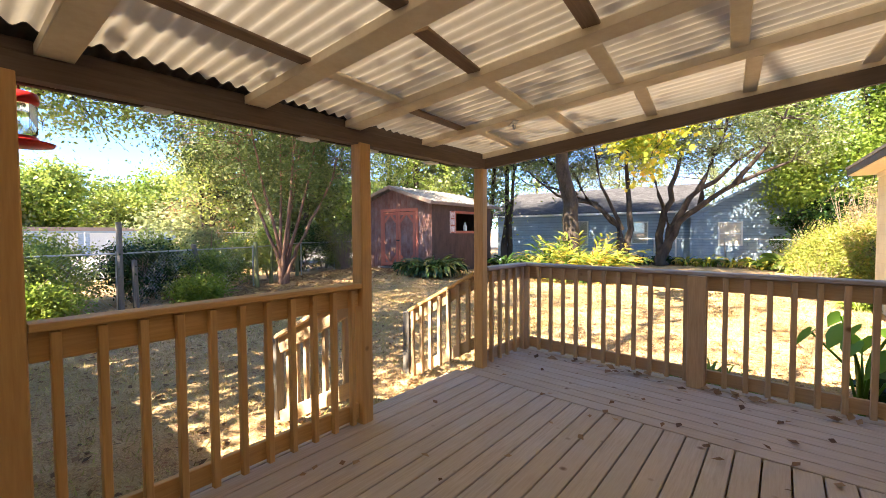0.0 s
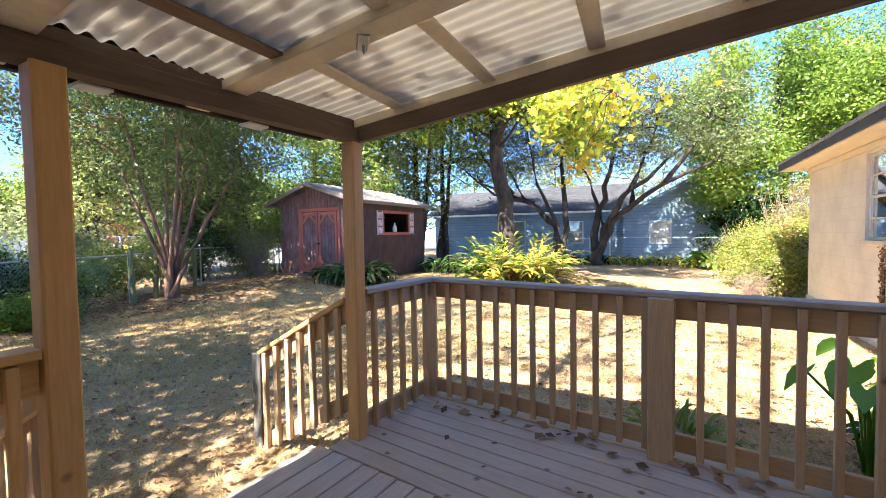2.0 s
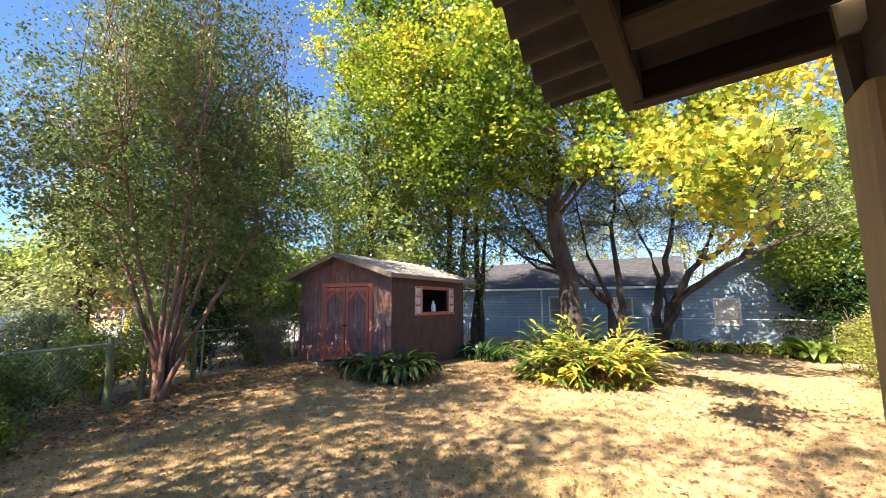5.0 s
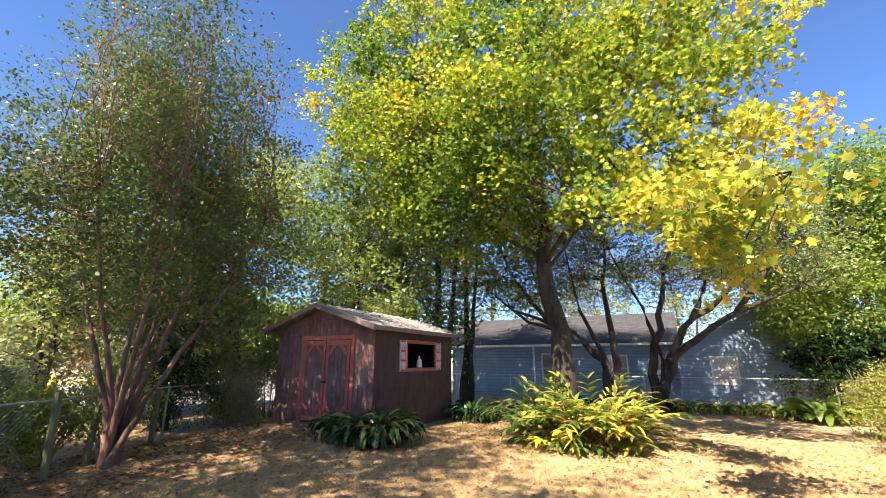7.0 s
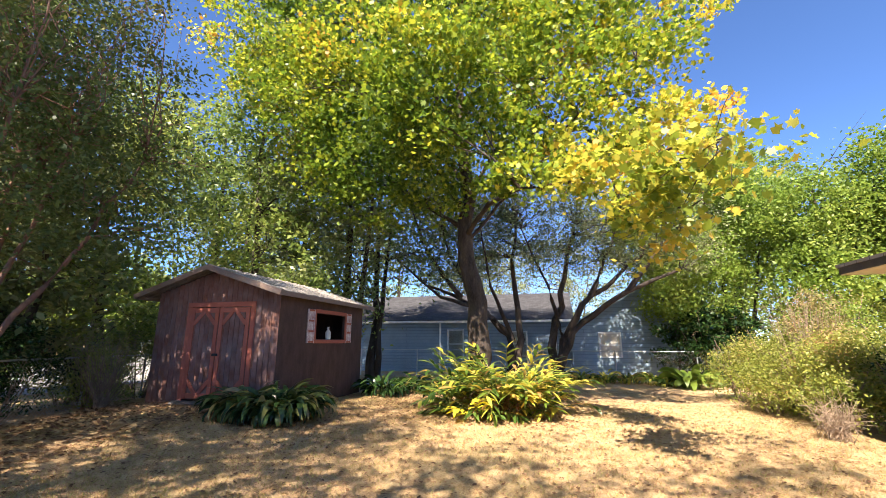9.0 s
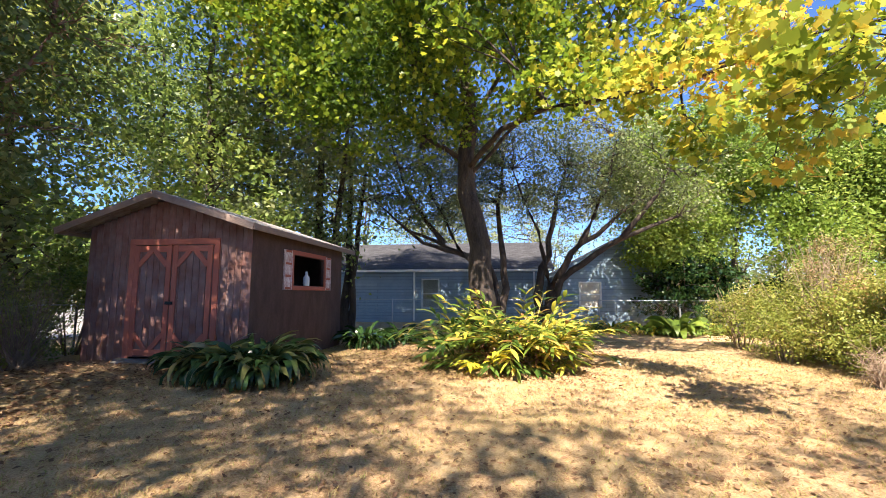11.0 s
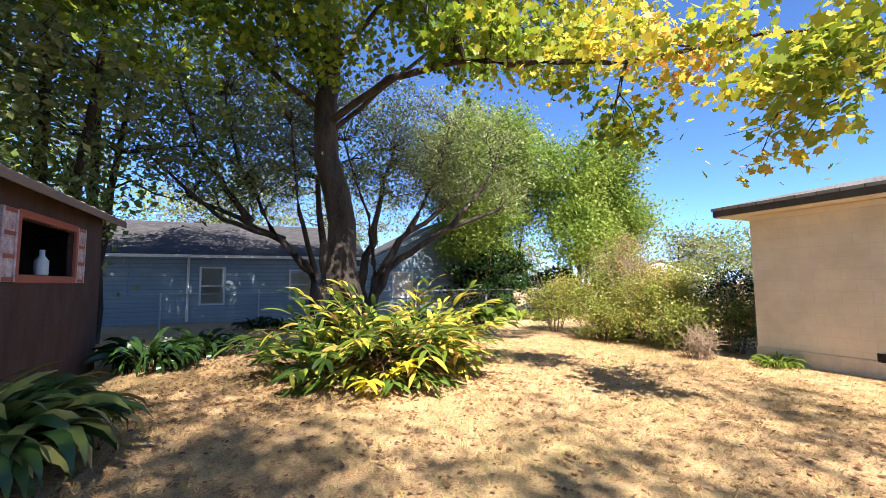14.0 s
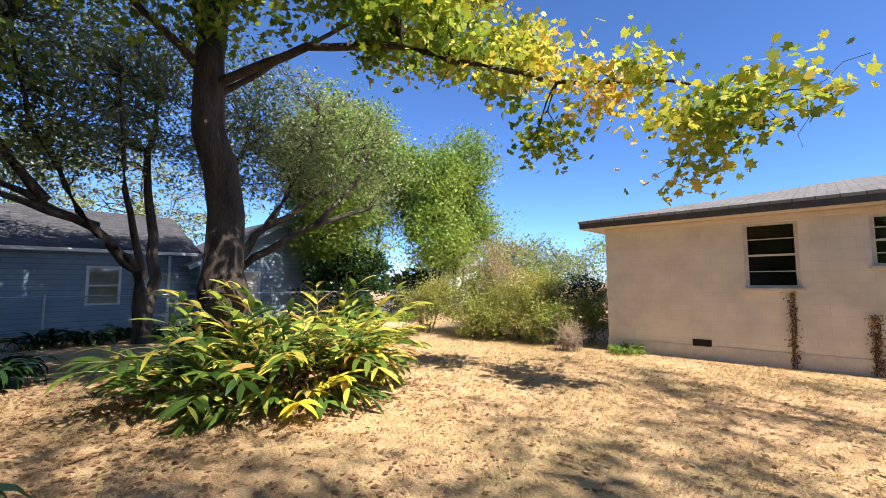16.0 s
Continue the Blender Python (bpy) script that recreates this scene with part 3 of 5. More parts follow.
tin_sheet()
hook = holder("ceiling_plate", (-1.62, 2.56, BEAM_Z + 0.17), "small rusted lamp hook plate screwed to the porch ceiling", "hook")
board("plate", (-1.66, 2.60, BEAM_Z + 0.165), (-1.57, 2.50, BEAM_Z + 0.172), 0.05, 0.008, M_METAL, hook)
hv, hf = [], []
tube(hv, hf, [(-1.62, 2.56, BEAM_Z + 0.165), (-1.62, 2.56, BEAM_Z + 0.14), (-1.61, 2.55, BEAM_Z + 0.125), (-1.595, 2.54, BEAM_Z + 0.13), (-1.59, 2.53, BEAM_Z + 0.145)], [0.005] * 5, 6)
mesh_ob("hook", hv, hf, M_METAL, hook, smooth=True)
for y in (0.55, 1.45, 2.0, 2.75):
    fx = holder("bracket", (side_x(y) - 0.09, y, BEAM_Z + 0.01), "small white bracket under the side beam", "bracket", "beam brackets")
    board("plate", (side_x(y) - 0.12, y - 0.06, BEAM_Z - 0.008), (side_x(y) - 0.12, y + 0.06, BEAM_Z - 0.008), 0.10, 0.014, M_WHITE, fx)

# feeder hanging from the side beam
feeder = holder("bird_feeder", (-3.01, 0.08, 2.10), "red and clear plastic bird feeder hanging from the beam", "bird feeder")


def turned(name, profile, mat, parent, at, sides=20):
    verts = [(at[0] + r * math.cos(2 * math.pi * k / sides), at[1] + r * math.sin(2 * math.pi * k / sides), at[2] + z) for r, z in profile for k in range(sides)]
    faces = [(i * sides + k, i * sides + (k + 1) % sides, (i + 1) * sides + (k + 1) % sides, (i + 1) * sides + k) for i in range(len(profile) - 1) for k in range(sides)]
    faces += [tuple(range(sides - 1, -1, -1)), tuple(range((len(profile) - 1) * sides, len(profile) * sides))]
    return mesh_ob(name, verts, faces, mat, parent, smooth=True)


FD = (-3.01, 0.08, 2.10)
turned("tray", [(0.02, 0), (0.12, 0.01), (0.13, 0.025), (0.07, 0.04), (0.06, 0.055)], M_RED, feeder, FD)
turned("bottle", [(0.055, 0.055), (0.065, 0.07), (0.065, 0.20), (0.05, 0.215)], M_GLASS, feeder, FD)
turned("cap", [(0.07, 0.21), (0.075, 0.225), (0.07, 0.26), (0.02, 0.275)], M_RED, feeder, FD)
turned("hook", [(0.004, 0.27), (0.004, 0.385)], M_BLACK, feeder, FD, 8)


# ---- cream house ----
HX = 2.15
cream = holder("house", (6.0, 5.0, 0), "single-storey cream block house with dark eaves", "house", kind="structure")


def wall_with_openings(name, x, y0, y1, z0, z1, thick, holes, mat, parent, axis="y"):
    """A wall in the plane x (running along y, or along x if axis is 'x'), with rectangular openings right through it."""
    us = sorted({y0, y1, *[h[0] for h in holes], *[h[1] for h in holes]})
    zs = sorted({z0, z1, *[h[2] for h in holes], *[h[3] for h in holes]})
    bm = bmesh.new()

    def pt(u, d, z):
        return (x + d, u, z) if axis == "y" else (u, x + d, z)
    solid = lambda i, j: 0 <= i < len(us) - 1 and 0 <= j < len(zs) - 1 and not any(h[0] <= us[i] < h[1] and h[2] <= zs[j] < h[3] for h in holes)
    for i in range(len(us) - 1):
        for j in range(len(zs) - 1):
            if not solid(i, j):
                continue
            a, b, c, d = us[i], us[i + 1], zs[j], zs[j + 1]
            for dd in (0, thick):
                bm.faces.new([bm.verts.new(pt(*q)) for q in ((a, dd, c), (b, dd, c), (b, dd, d), (a, dd, d))])
            for (di, dj), (e, f) in (((-1, 0), ((a, c), (a, d))), ((1, 0), ((b, c), (b, d))), ((0, -1), ((a, c), (b, c))), ((0, 1), ((a, d), (b, d)))):
                if not solid(i + di, j + dj):
                    bm.faces.new([bm.verts.new(pt(*q)) for q in ((e[0], 0, e[1]), (f[0], 0, f[1]), (f[0], thick, f[1]), (e[0], thick, e[1]))])
    bmesh.ops.remove_doubles(bm, verts=bm.verts, dist=1e-5)
    bmesh.ops.recalc_face_normals(bm, faces=bm.faces)
    me = bpy.data.meshes.new(name)
    bm.to_mesh(me)
    bm.free()
    me.materials.append(mat)
    return place(new(name, me), parent)


HOLES = [(8.77, 9.62, 1.50, 2.77), (6.95, 7.82, 1.88, 2.77), (4.9, 5.7, 1.88, 2.77)]
wall_with_openings("wall", HX, -1.3, 12.4, 0.02, 2.92, 0.2, HOLES, M_BLOCK, cream)
board("wall", (HX + 0.2, 12.3, 1.47), (11.0, 12.3, 1.47), 0.2, 2.9, M_BLOCK, cream)
board("plinth", (HX - 0.012, -1.3, 0.14), (HX - 0.012, 12.41, 0.14), 0.02, 0.30, M_PLINTH, cream)
board("frieze", (HX - 0.012, -1.3, 2.86), (HX - 0.012, 12.41, 2.86), 0.022, 0.10, M_SOFFIT, cream)
EX, EY = HX - 0.42, 12.86
board("soffit", (HX - 0.2, -1.3, 2.93), (HX - 0.2, EY, 2.93), 0.42, 0.02, M_SOFFIT, cream)
board("soffit", (HX, EY - 0.22, 2.93), (11.2, EY - 0.22, 2.93), 0.42, 0.02, M_SOFFIT, cream)
board("fascia", (EX, -1.3, 3.0), (EX, EY, 3.0), 0.024, 0.13, M_DARKFASCIA, cream)
board("fascia", (EX, EY, 3.0), (11.2, EY, 3.0), 0.024, 0.13, M_DARKFASCIA, cream)


def roof_slab(name, corners, mat, parent, thick=0.06):
    up = Vector((0, 0, thick))
    v = [Vector(c) for c in corners]
    n = len(v)
    verts = v + [a + up for a in v]
    faces = [tuple(range(n - 1, -1, -1)), tuple(range(n, 2 * n))] + [(i, (i + 1) % n, n + (i + 1) % n, n + i) for i in range(n)]
    return mesh_ob(name, verts, faces, mat, parent)


RX, RZ = 6.6, 4.15
roof_slab("roof", [(EX - 0.03, -1.3, 3.06), (EX - 0.03, EY + 0.03, 3.06), (RX, 7.9, RZ), (RX, -1.3, RZ)], M_SHINGLE_H, cream)
roof_slab("roof", [(EX - 0.03, EY + 0.03, 3.06), (11.5, EY + 0.03, 3.06), (RX, 7.9, RZ)], M_SHINGLE_H, cream)
roof_slab("roof", [(11.5, EY + 0.03, 3.06), (11.5, -1.3, 3.06), (RX, -1.3, RZ), (RX, 7.9, RZ)], M_SHINGLE_H, cream)


def sash_window(parent, x, y0, y1, z0, z1, bars=3, face=-1, trim=M_PLINTH):
    """A window in a wall along y: frame, sashes, panes and sill."""
    win = place(tagged(new("window"), "white-framed sash window with dark glass"), parent)
    d = 0.06 if face < 0 else 0.14
    w = 0.045
    for a, b in (((y0, z0), (y0, z1)), ((y1, z0), (y1, z1))):
        board("frame", (x + d, a[0] + (w / 2 if a[0] == y0 else -w / 2), a[1]), (x + d, b[0] + (w / 2 if a[0] == y0 else -w / 2), b[1]), w, 0.08, trim, win)
    for z in (z0 + w / 2, z1 - w / 2):
        board("frame", (x + d, y0 + w, z), (x + d, y1 - w, z), 0.08, w, trim, win)
    for k in range(1, bars + 1):
        z = z0 + (z1 - z0) * k / (bars + 1)
        board("glazing_bar", (x + d, y0 + w, z), (x + d, y1 - w, z), 0.05, 0.04 if 2 * k == bars + 1 else 0.018, trim, win)
    pane = board("pane", (x + d + 0.008, y0 + w, (z0 + z1) / 2), (x + d + 0.008, y1 - w, (z0 + z1) / 2), 0.006, z1 - z0 - 2 * w, M_GLASS, win, 0.001)
    pane.visible_shadow = False
    board("sill", (x - 0.03, y0 - 0.05, z0 - 0.025), (x - 0.03, y1 + 0.05, z0 - 0.025), 0.14, 0.05, M_PLINTH, win)
    return win


for y0, y1, z0, z1 in HOLES:
    sash_window(cream, HX, y0, y1, z0, z1)
# Near-black sheets behind the panes put the unlit rooms' darkness into colour.
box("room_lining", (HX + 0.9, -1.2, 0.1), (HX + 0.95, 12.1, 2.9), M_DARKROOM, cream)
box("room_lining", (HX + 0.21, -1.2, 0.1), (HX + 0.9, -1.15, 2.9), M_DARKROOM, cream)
vent = place(tagged(new("vent"), "dark crawl-space vent grille"), cream)
box("vent_panel", (HX - 0.035, 10.25, 0.06), (HX - 0.024, 10.62, 0.28), M_PLINTH, vent)
for k in range(4):
    box("slat", (HX - 0.04, 10.27, 0.27 + 0.035 * k), (HX - 0.012, 10.60, 0.285 + 0.035 * k), M_BLACK, vent)
box("vent_back", (HX - 0.022, 10.26, 0.27), (HX - 0.0121, 10.61, 0.41), M_BLACK, vent)
box("wall", (-9.0, -1.5, 0.0), (HX, -1.3, 2.92), M_BLOCK, cream)


def vine(y, z1, seed):
    rng = np.random.default_rng(seed)
    ob = holder("dead_vine", (HX - 0.02, y, 0), "brown dead creeper clinging to the cream wall", "vine", "dead vines")
    verts, faces = [], []
    for k in range(4):
        zz = np.linspace(0, z1 * rng.uniform(0.6, 1), 14)
        pts = [(HX - 0.022, y + 0.05 * math.sin(3 * z + k) + rng.normal() * 0.015 + 0.02 * (k - 1.5), z) for z in zz]
        tube(verts, faces, pts, [0.006] * 14, 5)
    mesh_ob("stem", verts, faces, M_BARK, ob)
    c = np.stack([np.full(420, HX - 0.035), y + rng.normal(size=420) * 0.045, rng.uniform(0, z1, 420)], 1)
    v, k = leaf_corners(rng, c, 0.045, 0.6, 0.1)
    quads_ob("leaves", v, k, M_DEADLEAF, ob)


vine(8.93, 1.42, 1)
vine(7.85, 1.05, 2)


# ---- shed ----
SX0, SX1, SY0, SY1, SB = -13.5, -9.85, 12.35, 16.9, 0.27
shed = holder("shed", (-11.7, 14.6, SB), "red-brown weathered wooden garden shed with low gable roof", "shed")
EZ, PK = 2.92, 3.52
PX = -11.72
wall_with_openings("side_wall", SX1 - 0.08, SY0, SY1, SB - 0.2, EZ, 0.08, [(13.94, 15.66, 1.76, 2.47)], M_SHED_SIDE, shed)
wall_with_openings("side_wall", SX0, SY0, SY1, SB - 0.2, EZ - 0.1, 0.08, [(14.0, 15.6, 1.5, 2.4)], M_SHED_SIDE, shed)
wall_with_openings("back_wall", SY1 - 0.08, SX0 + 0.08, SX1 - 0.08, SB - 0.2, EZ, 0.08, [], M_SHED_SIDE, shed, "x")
board("floor", (SX0 + 0.1, (SY0 + SY1) / 2, SB - 0.05), (SX1 - 0.1, (SY0 + SY1) / 2, SB - 0.05), SY1 - SY0 - 0.2, 0.06, M_INSIDE, shed)


def shed_eave(x):
    return PK - (PK - EZ) * abs(x - PX) / (SX1 - PX) - 0.03


rng = np.random.default_rng(11)
x = SX0
while x < SX1 - 0.02:
    w = min(0.15, SX1 - x)
    if not (-12.42 < x + w / 2 < -10.6):
        board("plank", (x + w / 2, SY0 + rng.uniform(-0.004, 0.004), SB - 0.12), (x + w / 2, SY0, shed_eave(x + w / 2)), 0.025, w - 0.007, M_SHED, shed, 0.003, (1, 0, 0))
    else:
        board("plank", (x + w / 2, SY0, 2.56), (x + w / 2, SY0, shed_eave(x + w / 2)), 0.025, w - 0.007, M_SHED, shed, 0.003, (1, 0, 0))
    x += w
for xa, xb in ((-12.40, -11.56), (-11.54, -10.66)):
    door = place(tagged(new("door"), "red plank shed door with diagonal braces"), shed)
    n = 6
    for k in range(n):
        w = (xb - xa) / n
        board("plank", (xa + (k + 0.5) * w, SY0 - 0.005, SB + 0.05), (xa + (k + 0.5) * w, SY0 - 0.005, 2.53), 0.025, w - 0.006, M_SHED, door, 0.003, (1, 0, 0))
    for z in (SB + 0.14, 2.46):
        board("rail", (xa, SY0 - 0.03, z), (xb, SY0 - 0.03, z), 0.02, 0.12, M_SHED_TRIM, door)
    for xx in (xa + 0.06, xb - 0.06):
        board("stile", (xx, SY0 - 0.035, SB + 0.06), (xx, SY0 - 0.035, 2.53), 0.02, 0.11, M_SHED_TRIM, door, 0.003, (1, 0, 0))
    for s, xx in ((1, xa + 0.1), (-1, xb - 0.1)):
        board("brace", (xx, SY0 - 0.032, 2.12), (xx + s * 0.28, SY0 - 0.032, 2.42), 0.02, 0.10, M_SHED_TRIM, door)
        board("brace", (xx, SY0 - 0.032, SB + 0.5), (xx + s * 0.28, SY0 - 0.032, SB + 0.18), 0.02, 0.10, M_SHED_TRIM, door)
box("latch", (-11.62, SY0 - 0.075, 1.35), (-11.47, SY0 - 0.045, 1.41), M_BLACK, shed)
for xx in (-12.46, -10.58):
    board("door_casing", (xx, SY0 - 0.025, SB - 0.05), (xx, SY0 - 0.025, 2.62), 0.03, 0.12, M_SHED_TRIM, shed, 0.003, (1, 0, 0))
board("door_casing", (-12.52, SY0 - 0.028, 2.60), (-10.52, SY0 - 0.028, 2.60), 0.03, 0.12, M_SHED_TRIM, shed)
board("corner_board", (SX1 - 0.05, SY0 - 0.016, SB - 0.1), (SX1 - 0.05, SY0 - 0.016, EZ - 0.05), 0.02, 0.11, M_SHED, shed, 0.003, (1, 0, 0))
for y, z0, z1 in ((13.70, 1.66, 2.56), (15.87, 1.66, 2.56)):
    sh = place(tagged(new("shutter"), "peeling red and white window shutter"), shed)
    board("panel", (SX1 + 0.012, y, z0), (SX1 + 0.012, y, z1), 0.34, 0.022, M_SHUTTER, sh, 0.003, (1, 0, 0))
    for yy in (y - 0.15, y + 0.15):
        board("stile", (SX1 + 0.03, yy, z0), (SX1 + 0.03, yy, z1), 0.05, 0.014, M_SHUTTER, sh, 0.003, (1, 0, 0))
    for k in range(4):
        z = z0 + 0.03 + (z1 - z0 - 0.06) * k / 3
        board("rail", (SX1 + 0.032, y - 0.13, z), (SX1 + 0.032, y + 0.13, z), 0.014, 0.05, M_SHED_TRIM, sh)
for z in (1.70, 2.53):
    board("window_casing", (SX1 + 0.015, 13.88, z), (SX1 + 0.015, 15.70, z), 0.04, 0.10, M_SHED_TRIM, shed)
for y in (13.91, 15.68):
    board("window_casing", (SX1 + 0.018, y, 1.72), (SX1 + 0.018, y, 2.52), 0.08, 0.04, M_SHED_TRIM, shed, 0.003, (1, 0, 0))
pot = holder("garden_bottle", (-10.02, 14.4, 1.76), "white bottle standing on the shed window ledge", "bottle")
turned("bottle", [(0.07, 0), (0.08, 0.02), (0.08, 0.2), (0.03, 0.28), (0.03, 0.36)], M_WHITE, pot, (-9.9, 14.75, 1.76))
slope = (PK - EZ) / (SX1 - PX)
for sgn, edge in ((1, SX1 + 0.28), (-1, SX0 - 0.38)):
    ze = PK - slope * abs(edge - PX)
    roof_slab("roof_sheet", [(PX, SY0 - 0.42, PK), (edge, SY0 - 0.42, ze), (edge, SY1 + 0.35, ze), (PX, SY1 + 0.35, PK)], M_SHED_ROOF, shed, 0.05)
    board("barge_board", (PX, SY0 - 0.43, PK - 0.02), (edge, SY0 - 0.43, ze - 0.02), 0.025, 0.13, M_FASCIA, shed)
    board("eave_board", (edge, SY0 - 0.42, ze - 0.02), (edge, SY1 + 0.35, ze - 0.02), 0.025, 0.11, M_FASCIA, shed)
    for k in range(12):
        y = SY0 - 0.36 + k * 0.45
        board("roof_lap", (PX + sgn * 0.02, y, PK + 0.054), (edge, y, ze + 0.054), 0.10, 0.014, M_SHED_ROOF, shed)
for k in range(3):
    fl = holder("threshold_plank", (-11.5, 12.0 - 0.13 * k, ground_z(-11.5, 12.0)), "grey plank lying before the shed door", "plank", "threshold planks")
    board("plank", (-12.5 + 0.1 * k, 12.18 - 0.13 * k, ground_z(-11.5, 12) + 0.03), (-10.7, 12.16 - 0.13 * k, ground_z(-11.5, 12) + 0.03), 0.11, 0.04, M_POST, fl)


# ---- blue house ----
blue = holder("house", (-8.0, 30.0, 0), "long low blue-grey sided house with dark shingle roof", "house")
BY = 27.6
BHOLES = [(-9.5, -8.5, 0.75, 2.4), (-5.9, -4.9, 0.9, 2.3)]
wall_with_openings("wall", BY, -15.2, -2.6, 0, 2.85, 0.2, BHOLES, M_BLUE, blue, "x")
box("wall", (-15.2, BY + 0.2, 0), (-15.0, 34.5, 2.85), M_BLUE, blue)
board("gutter", (-15.6, BY - 0.48, 2.82), (-2.5, BY - 0.48, 2.82), 0.11, 0.12, M_WHITE, blue)
board("soffit", (-15.6, BY - 0.2, 2.80), (-2.5, BY - 0.2, 2.80), 0.44, 0.02, M_BLUE, blue)
roof_slab("roof", [(-15.7, BY - 0.5, 2.86), (-2.4, BY - 0.5, 2.86), (-2.4, BY + 4.0, 4.75), (-15.7, BY + 4.0, 4.75)], M_SHINGLE, blue)
roof_slab("roof", [(-15.7, BY + 4.0, 4.75), (-2.4, BY + 4.0, 4.75), (-2.4, BY + 8.0, 2.9), (-15.7, BY + 8.0, 2.9)], M_SHINGLE, blue)
for xx in (-9.9, -3.4):
    board("downpipe", (xx, BY - 0.07, 0.1), (xx, BY - 0.07, 2.75), 0.09, 0.09, M_WHITE, blue)


def x_window(parent, y, x0, x1, z0, z1):
    win = place(tagged(new("window"), "white-framed window with pale blind"), parent)
    for xx in (x0 + 0.04, x1 - 0.04):
        board("frame", (xx, y + 0.02, z0), (xx, y + 0.02, z1), 0.08, 0.08, M_WHITE, win)
    for z in (z0 + 0.04, (z0 + z1) / 2, z1 - 0.04):
        board("frame", (x0 + 0.08, y + 0.02, z), (x1 - 0.08, y + 0.02, z), 0.08, 0.07, M_WHITE, win)
    board("pane", (x0, y + 0.05, (z0 + z1) / 2), (x1, y + 0.05, (z0 + z1) / 2), 0.008, z1 - z0, M_GLASS, win, 0.001)
    board("blind", (x0, y + 0.12, (z0 + z1) / 2), (x1, y + 0.12, (z0 + z1) / 2), 0.01, z1 - z0, M_PLINTH, win, 0.001)


for h in BHOLES:
    x_window(blue, BY, *h)
# gabled wing
GY, GX0, GX1, GPX, GPZ, GEZ = 26.6, -2.6, 5.4, 1.45, 4.75, 2.55
mesh_ob("gable_wall", [(GX0, GY, 0), (GX1, GY, 0), (GX1, GY, GEZ), (GPX, GY, GPZ - 0.05), (GX0, GY, GEZ), (GX0, GY + 0.2, 0), (GX1, GY + 0.2, 0), (GX1, GY + 0.2, GEZ), (GPX, GY + 0.2, GPZ - 0.05), (GX0, GY + 0.2, GEZ)],
        [(0, 1, 2, 3, 4), (9, 8, 7, 6, 5), (0, 5, 6, 1), (1, 6, 7, 2), (2, 7, 8, 3), (3, 8, 9, 4), (4, 9, 5, 0)], M_BLUE, blue)
box("wall", (GX0, GY + 0.2, 0), (GX0 + 0.2, BY, GEZ), M_BLUE, blue)
for s, ex in ((-1, GX0 - 0.5), (1, GX1 + 0.5)):
    ez = GPZ - (GPZ - GEZ) / (GPX - GX0) * abs(ex - GPX)
    roof_slab("roof", [(GPX, GY - 0.4, GPZ), (ex, GY - 0.4, ez), (ex, GY + 8, ez), (GPX, GY + 8, GPZ)], M_SHINGLE, blue)
    board("barge_board", (GPX, GY - 0.41, GPZ - 0.03), (ex, GY - 0.41, ez - 0.03), 0.03, 0.16, M_BLUE, blue)
gw = place(tagged(new("window"), "white-framed gable-end window"), blue)
for xx in (-1.25, -0.25):
    board("frame", (xx, GY - 0.02, 0.95), (xx, GY - 0.02, 2.15), 0.08, 0.06, M_WHITE, gw)
for z in (0.95, 1.55, 2.15):
    board("frame", (-1.29, GY - 0.02, z), (-0.21, GY - 0.02, z), 0.06, 0.07, M_WHITE, gw)
board("blind", (-1.2, GY - 0.008, 1.55), (-0.3, GY - 0.008, 1.55), 0.012, 1.14, M_PLINTH, gw)


# ---- fences ----
def chain_fence(label, line, height, post_r=0.03, mat=M_METAL, step=3.0, rail=True):
    """Chain-link fence along a line of points: posts, top rail and woven wire."""
    ob = holder("chain_link_fence", (*line[0], 0), label, "fence")
    wires, wf = [], []
    for a, b in zip(line[:-1], line[1:]):
        a, b = Vector((*a, ground_z(*a))), Vector((*b, ground_z(*b)))
        length = (b - a).length
        d = (b - a) / length
        n = max(1, round(length / step))
        for k in range(n + 1):
            p = a.lerp(b, k / n)
            pv, pf = [], []
            tube(pv, pf, [p, p + Vector((0, 0, height + 0.05))], [post_r, post_r], 8)
            mesh_ob("post", pv, pf, mat, ob, smooth=True)
        if rail:
            rv, rf = [], []
            tube(rv, rf, [a + Vector((0, 0, height)), b + Vector((0, 0, height))], [0.02, 0.02], 7)
            mesh_ob("top_rail", rv, rf, mat, ob, smooth=True)
        pitch = 0.085
        for k in range(int(length / pitch)):
            for s in (0, 1):
                u0, u1 = k * pitch, k * pitch + height * 0.9
                if u1 > length:
                    continue
                p, q = a + d * (u0 if s else u1), a + d * (u1 if s else u0) + Vector((0, 0, height))
                tube(wires, wf, [p, q], [0.002, 0.002], 3)
    tagged(mesh_ob("wire", wires, wf, mat, ob), kind="stuff")
    return ob


